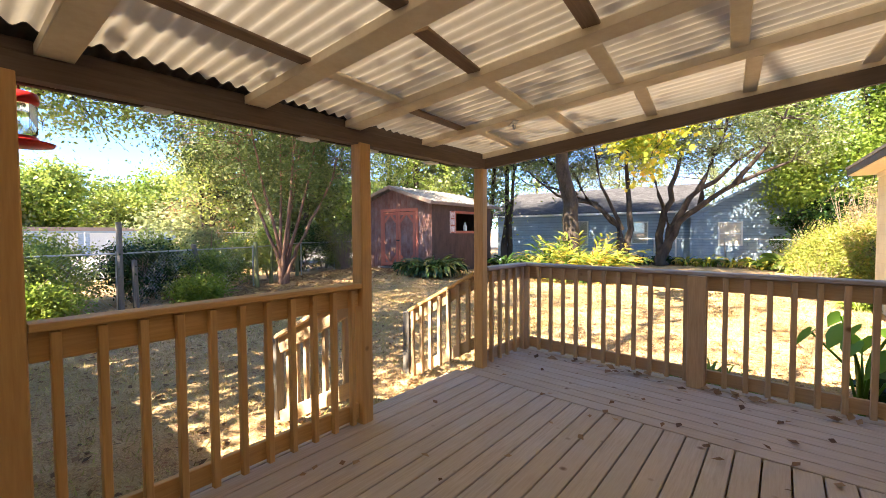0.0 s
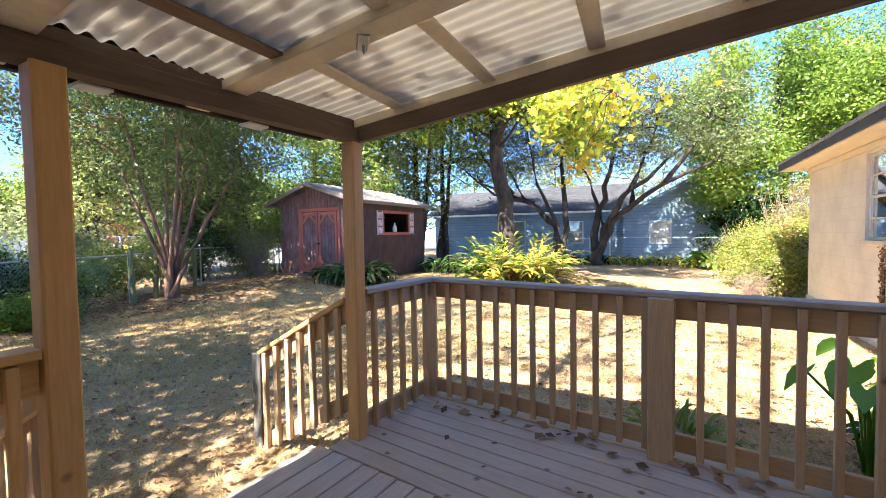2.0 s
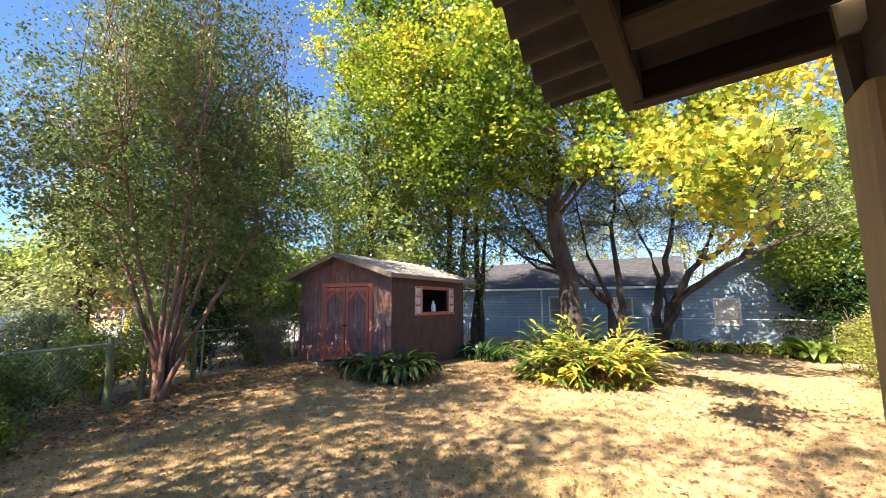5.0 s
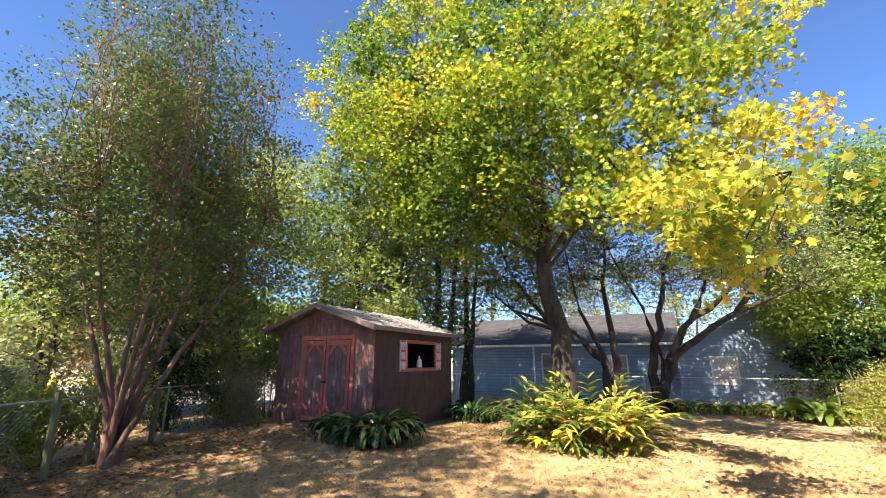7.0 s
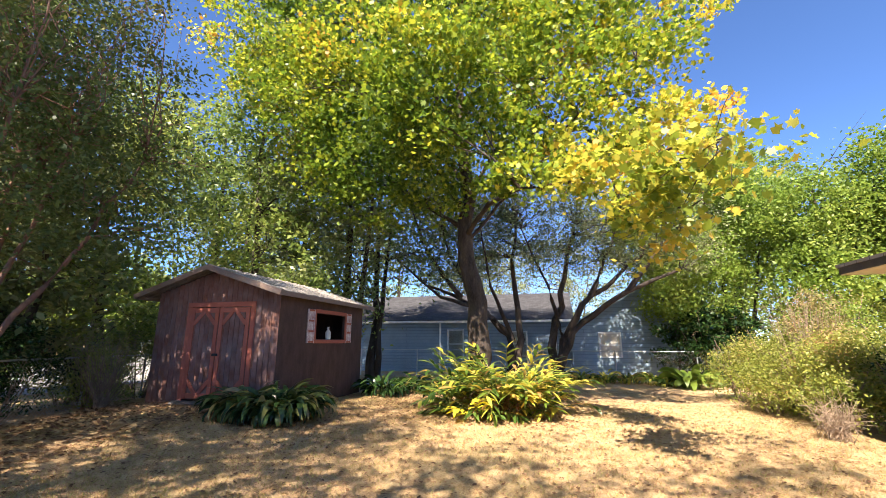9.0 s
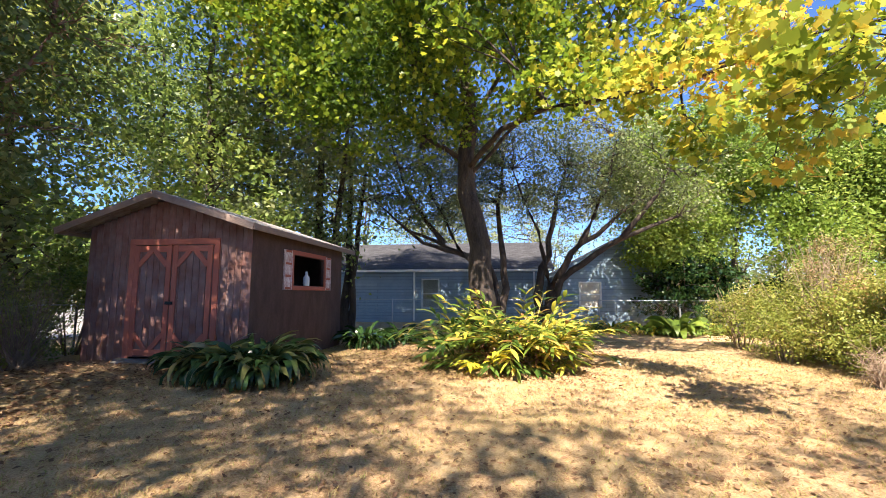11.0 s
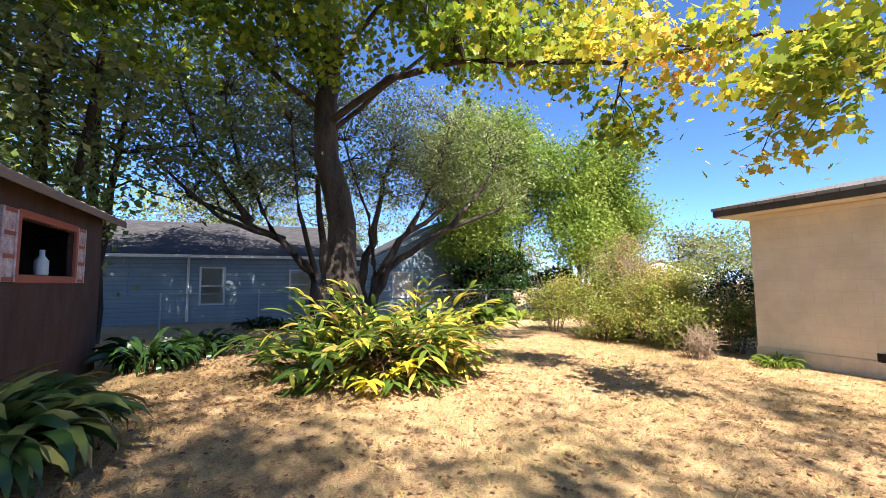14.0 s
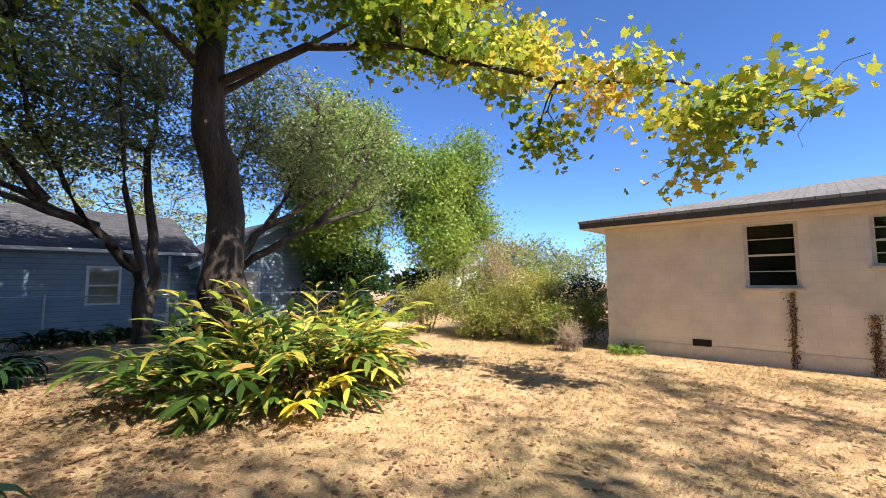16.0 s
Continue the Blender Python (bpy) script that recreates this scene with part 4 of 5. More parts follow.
chain_fence("low galvanised chain-link fence before the blue house", [(-16.5, 24.6), (-0.9, 24.0), (5.5, 23.6)], 1.3, step=2.9)
LEFT_LINE = [(-11.3, -2.0), (-11.5, 2.9), (-12.75, 6.8), (-14.2, 9.6), (-15.6, 14.0), (-16.5, 24.6)]
chain_fence("sagging chain-link fence overgrown with shrubs", LEFT_LINE, 1.25, 0.025, step=2.6)
for (px, py), h, mat, tilt in (((-12.35, 6.7), 1.42, M_POSTG, 0.05), ((-11.45, 2.95), 1.95, M_POST, 0.0), ((-11.4, 3.22), 1.1, M_POST, 0.02), ((-13.9, 9.2), 1.3, M_POSTG, 0.0), ((-12.2, 5.1), 1.4, M_POST, 0.35), ((-12.9, 7.5), 1.35, M_POSTG, -0.08)):
    fp = holder("fence_post", (px, py, 0), "old round timber fence post, greyed and mossy", "fence post", "timber fence posts")
    v, f = [], []
    tube(v, f, [(px, py, -0.1), (px + tilt * 0.2, py - tilt * 0.5, h / 2), (px + tilt * 0.4, py - tilt, h)], [0.065, 0.06, 0.058], 10)
    f.append(tuple(range(20, 30)))
    mesh_ob("post", v, f, mat, fp)


# ---- trees ----
tree("shade_tree", "tall autumn shade tree with yellow and green leaves", (-5.45, 15.5, 0),
     [([(-5.40, 15.5, -0.1), (-5.45, 15.5, 0.5), (-5.60, 15.5, 2.2), (-5.93, 15.5, 4.6), (-6.0, 15.6, 7.5), (-6.1, 15.7, 11), (-6.2, 15.8, 15.5)], 0.42, 0.05),
      ([(-5.9, 15.5, 4.8), (-5.0, 14.1, 5.3), (-4.1, 12.9, 5.2), (-3.1, 11.85, 4.85), (-2.3, 11.3, 4.74), (-1.7, 9.9, 4.5), (-1.3, 8.9, 4.1)], 0.075, 0.012),
      ([(-5.9, 15.5, 4.6), (-4.6, 15.0, 5.8), (-3.0, 14.2, 7.2), (-1.2, 13.5, 8.5)], 0.055, 0.015),
      ([(-5.95, 15.6, 5.8), (-4.4, 15.2, 8.2), (-2.2, 14.9, 10.4)], 0.065, 0.02),
      ([(-5.95, 15.6, 5.6), (-7.2, 14.6, 7.5), (-8.6, 14.0, 9.0)], 0.09, 0.02),
      ([(-5.95, 15.6, 5.0), (-7.6, 15.4, 6.2), (-9.4, 15.2, 7.0)], 0.07, 0.02),
      ([(-6.0, 15.6, 8.5), (-8.0, 15.0, 11.0), (-10.0, 14.6, 13.0)], 0.09, 0.02),
      ([(-6.0, 15.6, 6.5), (-6.8, 17.0, 8.0), (-7.8, 18.5, 9.5)], 0.08, 0.02)],
     [((-6.4, 14.8, 10.0), (4.0, 3.2, 4.0), 4.6, None), ((-9.4, 14.4, 8.6), (2.8, 2.4, 2.9), 2.6, None), ((-3.0, 14.0, 8.6), (2.6, 2.4, 3.0), 2.4, None), ((-7.4, 15.0, 6.2), (2.6, 1.8, 1.2), 0.9, None),
      ((-6.2, 15.0, 14.6), (4.0, 3.2, 3.4), 2.8, None), ((-11.0, 15.2, 11.0), (2.8, 2.6, 3.6), 2.4, None), ((-13.2, 15.0, 13.0), (2.6, 2.4, 3.6), 1.8, None), ((-10.0, 14.6, 14.6), (2.6, 2.4, 2.6), 1.3, None), ((-2.4, 14.6, 11.2), (2.1, 2.2, 2.2), 1.3, None),
      ((-4.0, 12.7, 5.5), (1.1, 1.0, 0.4), 0.26, None), ((-6.6, 12.6, 6.9), (1.9, 1.3, 0.9), 0.8, None), ((-6.0, 11.8, 8.4), (1.8, 1.2, 1.0), 0.6, None), ((-2.9, 11.6, 4.95), (0.8, 0.7, 0.36), 0.17, L_YEL), ((-2.0, 10.6, 4.6), (0.75, 0.8, 0.45), 0.17, L_YEL), ((-1.5, 9.4, 4.1), (0.75, 0.7, 0.5), 0.16, L_YEL),
      ((-2.1, 11.7, 4.2), (0.45, 0.45, 0.5), 0.09, None), ((-1.95, 9.6, 3.4), (0.35, 0.45, 0.7), 0.10, L_YEL), ((-2.1, 8.6, 3.7), (0.45, 0.5, 0.4), 0.08, L_YEL),
      ((-2.4, 13.8, 6.4), (1.6, 1.3, 0.7), 0.42, L_YEL), ((-0.7, 13.2, 6.5), (1.4, 1.2, 0.7), 0.34, L_YEL), ((-0.9, 13.8, 8.4), (1.3, 1.4, 1.4), 0.34, L_SYC), ((0.1, 14.0, 10.0), (1.0, 1.2, 1.0), 0.22, L_YEL)],
     L_SYC, M_BARK, 21, 1900, 44, 0.115, 0.23, 280, aspect=0.95, lobes=True, limb_r=0.04)
myr = []
for k, (dx, dy) in enumerate(((-1.3, -0.6), (-0.6, 0.7), (0.2, -1.0), (0.7, 0.6), (1.2, -0.3), (0.0, 0.1), (-0.9, 1.3), (1.0, 1.4))):
    bx, by = -12.5 + 0.09 * math.cos(k * 0.8), 7.7 + 0.09 * math.sin(k * 0.8)
    myr.append(([(bx, by, -0.05), (bx + dx * 0.25, by + dy * 0.25, 1.2), (bx + dx * 0.8, by + dy * 0.8, 3.0), (bx + dx * 1.3, by + dy * 1.3, 5.2)], 0.075, 0.02))
tree("crape_myrtle", "many-stemmed crape myrtle with fine dull green leaves", (-12.5, 7.7, 0), myr,
     [((-12.6, 7.8, 4.6), (2.8, 2.6, 2.1), 4, None), ((-12.4, 7.8, 6.6), (2.1, 2.0, 1.6), 2, None), ((-15.0, 7.4, 7.6), (2.0, 2.0, 2.0), 1.8, None), ((-14.6, 8.2, 10.2), (2.2, 2.0, 2.0), 1.6, None), ((-15.6, 5.8, 6.0), (1.6, 1.6, 1.6), 1.0, None), ((-13.8, 6.0, 4.8), (1.7, 1.5, 1.2), 1, None), ((-13.0, 8.8, 7.8), (2.5, 2.5, 2.0), 2.2, None), ((-12.8, 8.0, 9.4), (2.3, 2.2, 1.8), 1.5, None), ((-11.5, 9.4, 4.6), (1.6, 1.6, 1.4), 1, None)],
     L_MYR, M_BARK_PALE, 22, 1300, 42, 0.095, 0.26, 300, limb_r=0.026)
oak = []
for k, pts in enumerate(([(-3.4, 22.6, 0), (-3.1, 22.6, 1.8), (-1.9, 22.2, 3.6), (0.2, 21.6, 5.2)], [(-3.6, 22.8, 0), (-3.5, 22.9, 2.0), (-2.9, 23.0, 4.5), (-2.3, 23.0, 7.0)], [(-5.2, 22.5, 0), (-5.4, 22.4, 2.0), (-6.6, 22.0, 3.2), (-9.0, 21.5, 4.2)], [(-5.1, 22.7, 0), (-5.0, 22.9, 2.4), (-5.2, 23.0, 5.0), (-5.0, 23.2, 7.2)], [(-3.5, 22.7, 0.6), (-2.3, 22.3, 2.5), (-0.5, 21.4, 3.7), (1.3, 20.8, 4.4)])):
    oak.append((pts, 0.24 - 0.015 * k, 0.05))
for pts in ([(-5.4, 22.4, 2.0), (-6.8, 21.6, 3.4), (-7.8, 21.2, 5.4), (-8.2, 21.0, 7.4)], [(-6.4, 22.1, 3.1), (-8.2, 21.2, 3.6), (-10.0, 20.6, 5.2)], [(-5.3, 22.5, 1.8), (-6.0, 21.2, 4.0), (-6.3, 20.6, 6.6)],
            [(-7.4, 21.8, 3.6), (-8.8, 21.0, 5.6), (-9.4, 20.6, 7.6)], [(-3.1, 22.6, 1.8), (-3.6, 21.6, 4.0), (-4.6, 21.0, 6.4)], [(-1.9, 22.2, 3.6), (-1.0, 21.6, 5.6), (-0.6, 21.2, 7.6)], [(-0.5, 21.4, 3.7), (0.6, 20.8, 5.2), (1.4, 20.6, 7.0)]):
    oak.append((pts, 0.11, 0.025))
tree("live_oak", "spreading dark-limbed oak with thin grey-green crown", (-4.2, 22.6, 0), oak,
     [((-3.6, 22.5, 7.0), (4.6, 3.0, 2.6), 4, None), ((0.3, 21.6, 6.2), (3.2, 2.4, 2.3), 1.5, None), ((-8.0, 22.0, 5.6), (2.6, 2.2, 1.6), 1.6, None), ((-7.6, 22.4, 8.2), (3.0, 2.4, 2.0), 1.8, None)],
     L_OLIVE, M_BARK, 23, 1000, 46, 0.115, 0.34, 420, limb_r=0.04)


def wood_tree(label, x, y, h, r, mat, seed, low=0.35, n=240, per=44, size=0.19, group="trees behind the yard", tr=0.16, spread=0.4):
    rng = np.random.default_rng(seed)
    lean = rng.normal(size=2) * 0.5
    top = (x + lean[0], y + lean[1], h * 0.85)
    stems = [([(x, y, -0.1), (x + lean[0] * 0.3, y + lean[1] * 0.3, h * 0.3), top], tr, 0.04)]
    if rng.uniform() < 0.7:
        stems.append(([(x + 0.2, y, -0.1), (x + 0.6 - lean[0], y, h * 0.35), (x + 1.2 - lean[0], y - 0.4, h * 0.7)], tr * 0.7, 0.03))
    crowns = [((x + rng.normal() * r * 0.35, y + rng.normal() * r * 0.35, h * (low + (1 - low) * f)), (r * s, r * s, h * 0.19), s, None) for f, s in ((0.18, 0.75), (0.42, 1.0), (0.62, 0.95), (0.82, 0.7))]
    return tree("tree", label, (x, y, 0), stems, crowns, mat, M_BARK, seed, n, per, size, spread, 45, group=group, limb_r=0.04)


DK, GG = "dense dark green broadleaf tree in the back", "grey-green broadleaf tree in the back"
for i, (x, y, h, r, mat, low) in enumerate((
        (-17.5, 14.0, 11.0, 3.0, L_DARK, 0.12), (-17.5, 18.5, 13, 3.6, L_DARK, 0.15), (-14.6, 20.5, 12.5, 3.4, L_OLIVE, 0.12), (-11.6, 21.8, 12.5, 3.4, L_DARK, 0.13),
        (-20.5, 23.0, 14, 4.2, L_DARK, 0.12), (-14.8, 17.6, 15.5, 3.2, L_DARK, 0.16), (-11.8, 19.4, 15.5, 3.0, L_OLIVE, 0.22), (-18.5, 11.0, 12.5, 3.0, L_DARK, 0.2), (-9.0, 38.0, 10.0, 4.0, L_OLIVE, 0.3), (-16.0, 36.0, 13, 4.6, L_DARK, 0.15), (-23.0, 31.0, 14, 5.0, L_DARK, 0.12),
        (-2.0, 39.0, 10, 4.4, L_OLIVE, 0.25), (-16.2, 10.6, 7.0, 2.2, L_OLIVE, 0.15), (-21.5, 9.5, 6.5, 2.4, L_OLIVE, 0.15))):
    wood_tree(DK if mat == L_DARK else GG, x, y, h, r, mat, 40 + i, low, tr=0.23 if y < 23 else 0.16)
LG = "bright yellow-green tree in sunlight"
for i, (x, y, h, r) in enumerate(((4.6, 26.0, 11.0, 2.3), (7.4, 23.6, 9.6, 2.1), (2.2, 25.6, 10.2, 1.7), (6.4, 30.0, 12.5, 3.0), (9.7, 24.0, 8.2, 1.8))):
    wood_tree(LG, x, y, h, r, L_LIME, 60 + i, 0.26, 520, 50, 0.16, "bright trees by the corner")
for i, (x, y, h, r, n) in enumerate(((-6.6, -2.4, 9.5, 3.2, 390), (-10.0, -1.9, 17.5, 3.2, 320), (-12.5, -2.0, 13.5, 3.2, 300), (-5.8, -3.2, 15.5, 2.8, 110), (-2.2, -3.0, 18.0, 2.4, 45), (-10.4, -3.2, 24.0, 2.2, 150))):
    wood_tree("tall leafy tree casting dappled shade on the lawn", x, y, h, r, L_DARK, 71 + i, 0.42 if h < 20 else 0.6, n, 40, 0.17, "trees beside the house", spread=0.42)
tree("hanging_branch_tree", "overhanging green tree beside the road", (-16.5, 0.8, 0), [([(-16.5, 0.8, 0), (-16.4, 1.2, 3), (-15.5, 2.6, 5.6)], 0.2, 0.05)],
     [((-15.2, 3.2, 5.4), (2.3, 2.0, 0.9), 1, None), ((-16.5, 1.5, 7.0), (2.6, 2.6, 1.6), 1.4, None)], L_DARK, M_BARK, 73, 230, 42, 0.12, 0.35, 50)


def bush(name, label, x, y, r, h, mat, seed, n=60, per=70, size=0.07, group="", stems=9, flat=0.6):
    rng = np.random.default_rng(seed)
    st = []
    for k in range(stems):
        a = rng.uniform(0, 6.28)
        e = (x + math.cos(a) * r * 0.7, y + math.sin(a) * r * 0.7, h * rng.uniform(0.55, 1.0))
        st.append(([(x + math.cos(a) * 0.15, y + math.sin(a) * 0.15, ground_z(x, y) - 0.03), tuple(0.55 * v + 0.45 * w for v, w in zip(e, (x, y, 0))), e], 0.018, 0.005))
    return tree(name, label, (x, y, ground_z(x, y)), st, [((x, y, h * 0.5), (r, r, h * 0.48), 2, None), ((x + 0.25 * r, y - 0.2 * r, h * 0.7), (r * 0.6, r * 0.6, h * 0.33), 1, None)],
                mat, M_TWIG, seed, n, per, size, 0.17, 30, group=group, limb_r=0.012, category="bush")


BG = "shrubs beside the cream house"
for i, (x, y, r, h, mat, n, words) in enumerate((
        (2.3, 14.9, 1.15, 1.9, L_BUSH, 200, "dense sunlit yellow-green shrub beside the lawn"),
        (2.4, 16.7, 1.15, 2.1, L_BUSH, 200, "dense sunlit yellow-green shrub beside the lawn"),
        (1.9, 18.4, 1.0, 1.8, L_BUSH, 120, "dense sunlit yellow-green shrub beside the lawn"),
        (1.6, 16.0, 0.8, 1.2, L_BUSH, 80, "low sunlit shrub with rusty twigs"),
        (1.9, 13.9, 0.75, 1.25, L_BUSH, 80, "low sunlit shrub with rusty twigs"),
        (3.7, 15.6, 1.2, 2.2, L_BUSH, 120, "straggly shrub behind the sunlit hedge"),
        (2.9, 16.4, 0.9, 3.0, L_RUSTY, 70, "tall straggly shrub with rusty dry leaves"),
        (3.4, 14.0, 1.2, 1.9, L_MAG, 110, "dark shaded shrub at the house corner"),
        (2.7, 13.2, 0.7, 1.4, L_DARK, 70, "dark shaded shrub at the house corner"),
        (3.9, 17.6, 1.2, 3.1, L_LIME, 80, "tall feathery shrub with fern-like fronds"))):
    bush("bush", words, x, y, r, h, mat, 81 + i, n, 74, 0.062, BG, 16)
bush("magnolia", "dense glossy dark green magnolia shrub", 3.0, 24.9, 2.1, 3.4, L_MAG, 88, 170, 60, 0.17, "", 8)
bush("magnolia", "dense glossy dark green magnolia shrub", 6.0, 24.0, 1.6, 2.4, L_MAG, 89, 110, 60, 0.15, "", 8)
FGRP = "shrubs along the left fence"
for i, (x, y, r, h, mat) in enumerate(((-12.4, 3.6, 1.0, 1.3, L_MAG), (-12.6, 5.2, 0.9, 1.15, L_DARK), (-11.9, 1.7, 0.9, 1.3, L_DARK), (-11.7, 0.1, 1.0, 1.4, L_MAG), (-13.6, 7.0, 0.9, 1.4, L_DARK), (-14.6, 8.6, 1.0, 1.7, L_DARK), (-15.3, 10.4, 1.1, 1.9, L_MAG),
                                       (-14.9, 12.0, 0.8, 1.3, L_DARK), (-13.6, 4.4, 1.0, 1.5, L_DARK), (-11.0, 4.4, 0.45, 0.5, L_LIME), (-10.9, 1.5, 0.55, 0.6, L_LIME), (-13.4, 2.0, 1.0, 1.6, L_DARK), (-16.4, 12.4, 1.2, 2.2, L_DARK), (-15.7, 14.0, 1.2, 2.4, L_DARK), (-17.0, 10.3, 1.3, 2.3, L_OLIVE), (-15.9, 16.0, 1.2, 2.3, L_DARK), (-15.2, 6.6, 1.1, 1.7, L_OLIVE))):
    bush("bush", "dark leafy shrub growing through the fence", x, y, r * 1.05, h * 1.1, mat, 100 + i, 130, 66, 0.07, FGRP)


def bare_brush(x, y, h, r, seed, label):
    rng = np.random.default_rng(seed)
    ob = holder("dry_brush", (x, y, ground_z(x, y)), label, "brush", "bare brush")
    v, f = [], []
    for k in range(90):
        a, b = rng.uniform(0, 6.28), rng.uniform(0.2, 1)
        e = np.array([x + math.cos(a) * r * b, y + math.sin(a) * r * b, ground_z(x, y) + h * rng.uniform(0.5, 1)])
        line = bent(rng, (x + rng.normal() * 0.1, y + rng.normal() * 0.1, ground_z(x, y) - 0.02), e, 4, 0.05)
        tube(v, f, line, np.linspace(0.009, 0.003, 5), 4)
        for _ in range(3):
            s = line[rng.integers(2, 5)]
            tube(v, f, [s, s + rng.normal(size=3) * 0.16 + np.array([0, 0, 0.08])], [0.004, 0.002], 3)
    tagged(mesh_ob("twigs", v, f, M_TWIG, ob), kind="stuff")


bare_brush(-14.1, 11.7, 1.9, 1.0, 1, "pale bare twiggy brush by the shed")
bare_brush(1.3, 13.0, 0.6, 0.3, 2, "small dry cut-back bush on the lawn edge")
bare_brush(2.5, 16.0, 2.9, 0.8, 3, "dry twiggy stems in the shrubs")


# ---- clumps of strap-leaved plants ----
def clump(name, label, x, y, n, radius, length, width, mat, seed, group="", stalk=0.0, rise=0.75, cane=0.0):
    rng = np.random.default_rng(seed)
    ob = holder(name, (x, y, ground_z(x, y)), label, "plant", group)
    strap_mesh("leaves", strap_leaves(rng, (x, y, ground_z(x, y) - 0.02), n, radius, length, width, rise, stalk, cane), mat, ob)
    return ob


clump("aspidistra", "dark green cast-iron plant clump with browning leaf tips", -9.3, 11.75, 430, 0.9, 1.0, 0.115, L_ASP, 1, "cast-iron plants", 0.25, 0.72)
clump("aspidistra", "dark green cast-iron plant clump with browning leaf tips", -10.0, 11.65, 200, 0.6, 0.9, 0.11, L_ASP, 2, "cast-iron plants", 0.25, 0.72)
clump("aspidistra", "dark green cast-iron plant clump by the shed corner", -9.0, 16.8, 190, 0.6, 0.95, 0.10, L_MAG, 3, "cast-iron plants", 0.3)
clump("aspidistra", "dark green cast-iron plant clump by the shed corner", -8.3, 18.2, 160, 0.6, 0.9, 0.10, L_MAG, 4, "cast-iron plants", 0.3)
def ginger(label, x, y, canes, radius, length, seed, mat=None, leaf=0.42, low=0.35):
    """Arching canes that fan out from the clump, each with two ranks of drooping lance leaves."""
    rng = np.random.default_rng(seed)
    ob = holder("shell_ginger", (x, y, ground_z(x, y)), label, "plant", "ginger plants")
    cv, cf, segs = [], [], []
    z0 = ground_z(x, y) - 0.02
    for _ in range(canes):
        a = rng.uniform(0, 2 * math.pi)
        rr = radius * math.sqrt(rng.uniform(0, 1))
        p = np.array([x + math.cos(a) * rr, y + math.sin(a) * rr, z0])
        a += rng.normal() * 0.5
        d, side = np.array([math.cos(a), math.sin(a), 0]), np.array([-math.sin(a), math.cos(a), 0])
        L = length * rng.uniform(0.55, 1.1)
        tilt, bend = rng.uniform(0.02, 0.40) + low * rr / radius, rng.uniform(0.05, 0.16)
        line, n = [p.copy()], 9
        for i in range(n):
            v = d * math.sin(tilt) + np.array([0, 0, math.cos(tilt)])
            p = p + v * L / n
            p[2] = max(p[2], z0 + 0.06)
            line.append(p.copy())
            tilt = min(2.2, tilt + bend)
            if i < 2:
                continue
            for sg in (-1, 1):
                ln = leaf * rng.uniform(0.7, 1.2)
                f0 = v * 0.75 + side * sg * rng.uniform(0.35, 0.7) + rng.normal(size=3) * 0.12
                f0 = f0 / np.linalg.norm(f0)
                w0 = np.cross(f0, np.array([0, 0, 1.0])) + rng.normal(size=3) * 0.25
                w0 = w0 / max(1e-6, np.linalg.norm(w0))
                q, seg = p.copy(), []
                for k in range(6):
                    w = leaf * 0.20 * (0.25, 0.8, 1.0, 0.9, 0.55, 0.04)[k]
                    seg.append((q - w0 * w / 2, q + w0 * w / 2))
                    q = q + f0 * ln / 5
                    q[2] = max(q[2], z0 + 0.03)
                    f0 = f0 + np.array([0, 0, -0.17])
                    f0 = f0 / np.linalg.norm(f0)
                segs.append(seg)
        tube(cv, cf, line, np.linspace(0.011, 0.004, len(line)), 5)
    tagged(mesh_ob("canes", cv, cf, M_CANE, ob, smooth=True), kind="stuff")
    strap_mesh("leaves", segs, mat or L_GING, ob)
    return ob


ginger("big clump of yellow-green ginger leaves round the tree", -4.75, 14.4, 80, 0.65, 1.75, 5)
ginger("ginger clump with green drooping leaves by the trunk", -5.85, 14.75, 62, 0.6, 1.42, 6, L_GINGREEN)
ginger("low ginger clump with yellowing drooping leaves", -4.1, 14.6, 26, 0.5, 1.15, 7, None, 0.38, 0.7)
ginger("low ginger clump with green leaves touching the ground", -5.4, 14.0, 22, 0.5, 1.0, 9, L_GINGREEN, 0.38, 0.8)
ginger("bright yellow dying ginger stem lying on the lawn", -5.35, 13.45, 4, 0.16, 0.7, 12, L_GINYEL, 0.40, 1.1)
clump("ginger_thatch", "dry brown dead leaves at the foot of the ginger", -4.9, 14.2, 260, 1.0, 0.55, 0.05, M_DEADLEAF, 8, "ginger plants", 0.1, 0.6, 0.6)
rng = np.random.default_rng(77)
for k in range(9):
    clump("border_plant", "low strap-leaved border plant before the back fence", -7.2 + 0.95 * k, 23.4 - 0.03 * k + rng.normal() * 0.2, 90, 0.5, 0.75, 0.09, L_MAG if k < 5 else L_GING, 20 + k, "border plants", 0.2)
for k in range(7):
    clump("border_plant", "leafy sunlit border plant by the fence", 0.6 + 0.7 * k, 22.6 + rng.normal() * 0.3, 60, 0.4, 0.65, 0.12, L_LIME if k % 2 else L_GING, 40 + k, "border plants", 0.25)
clump("canna", "broad-leaved canna with reddish dead leaves", 1.4, 21.8, 60, 0.4, 1.2, 0.26, L_LIME, 60, "", 0.3)


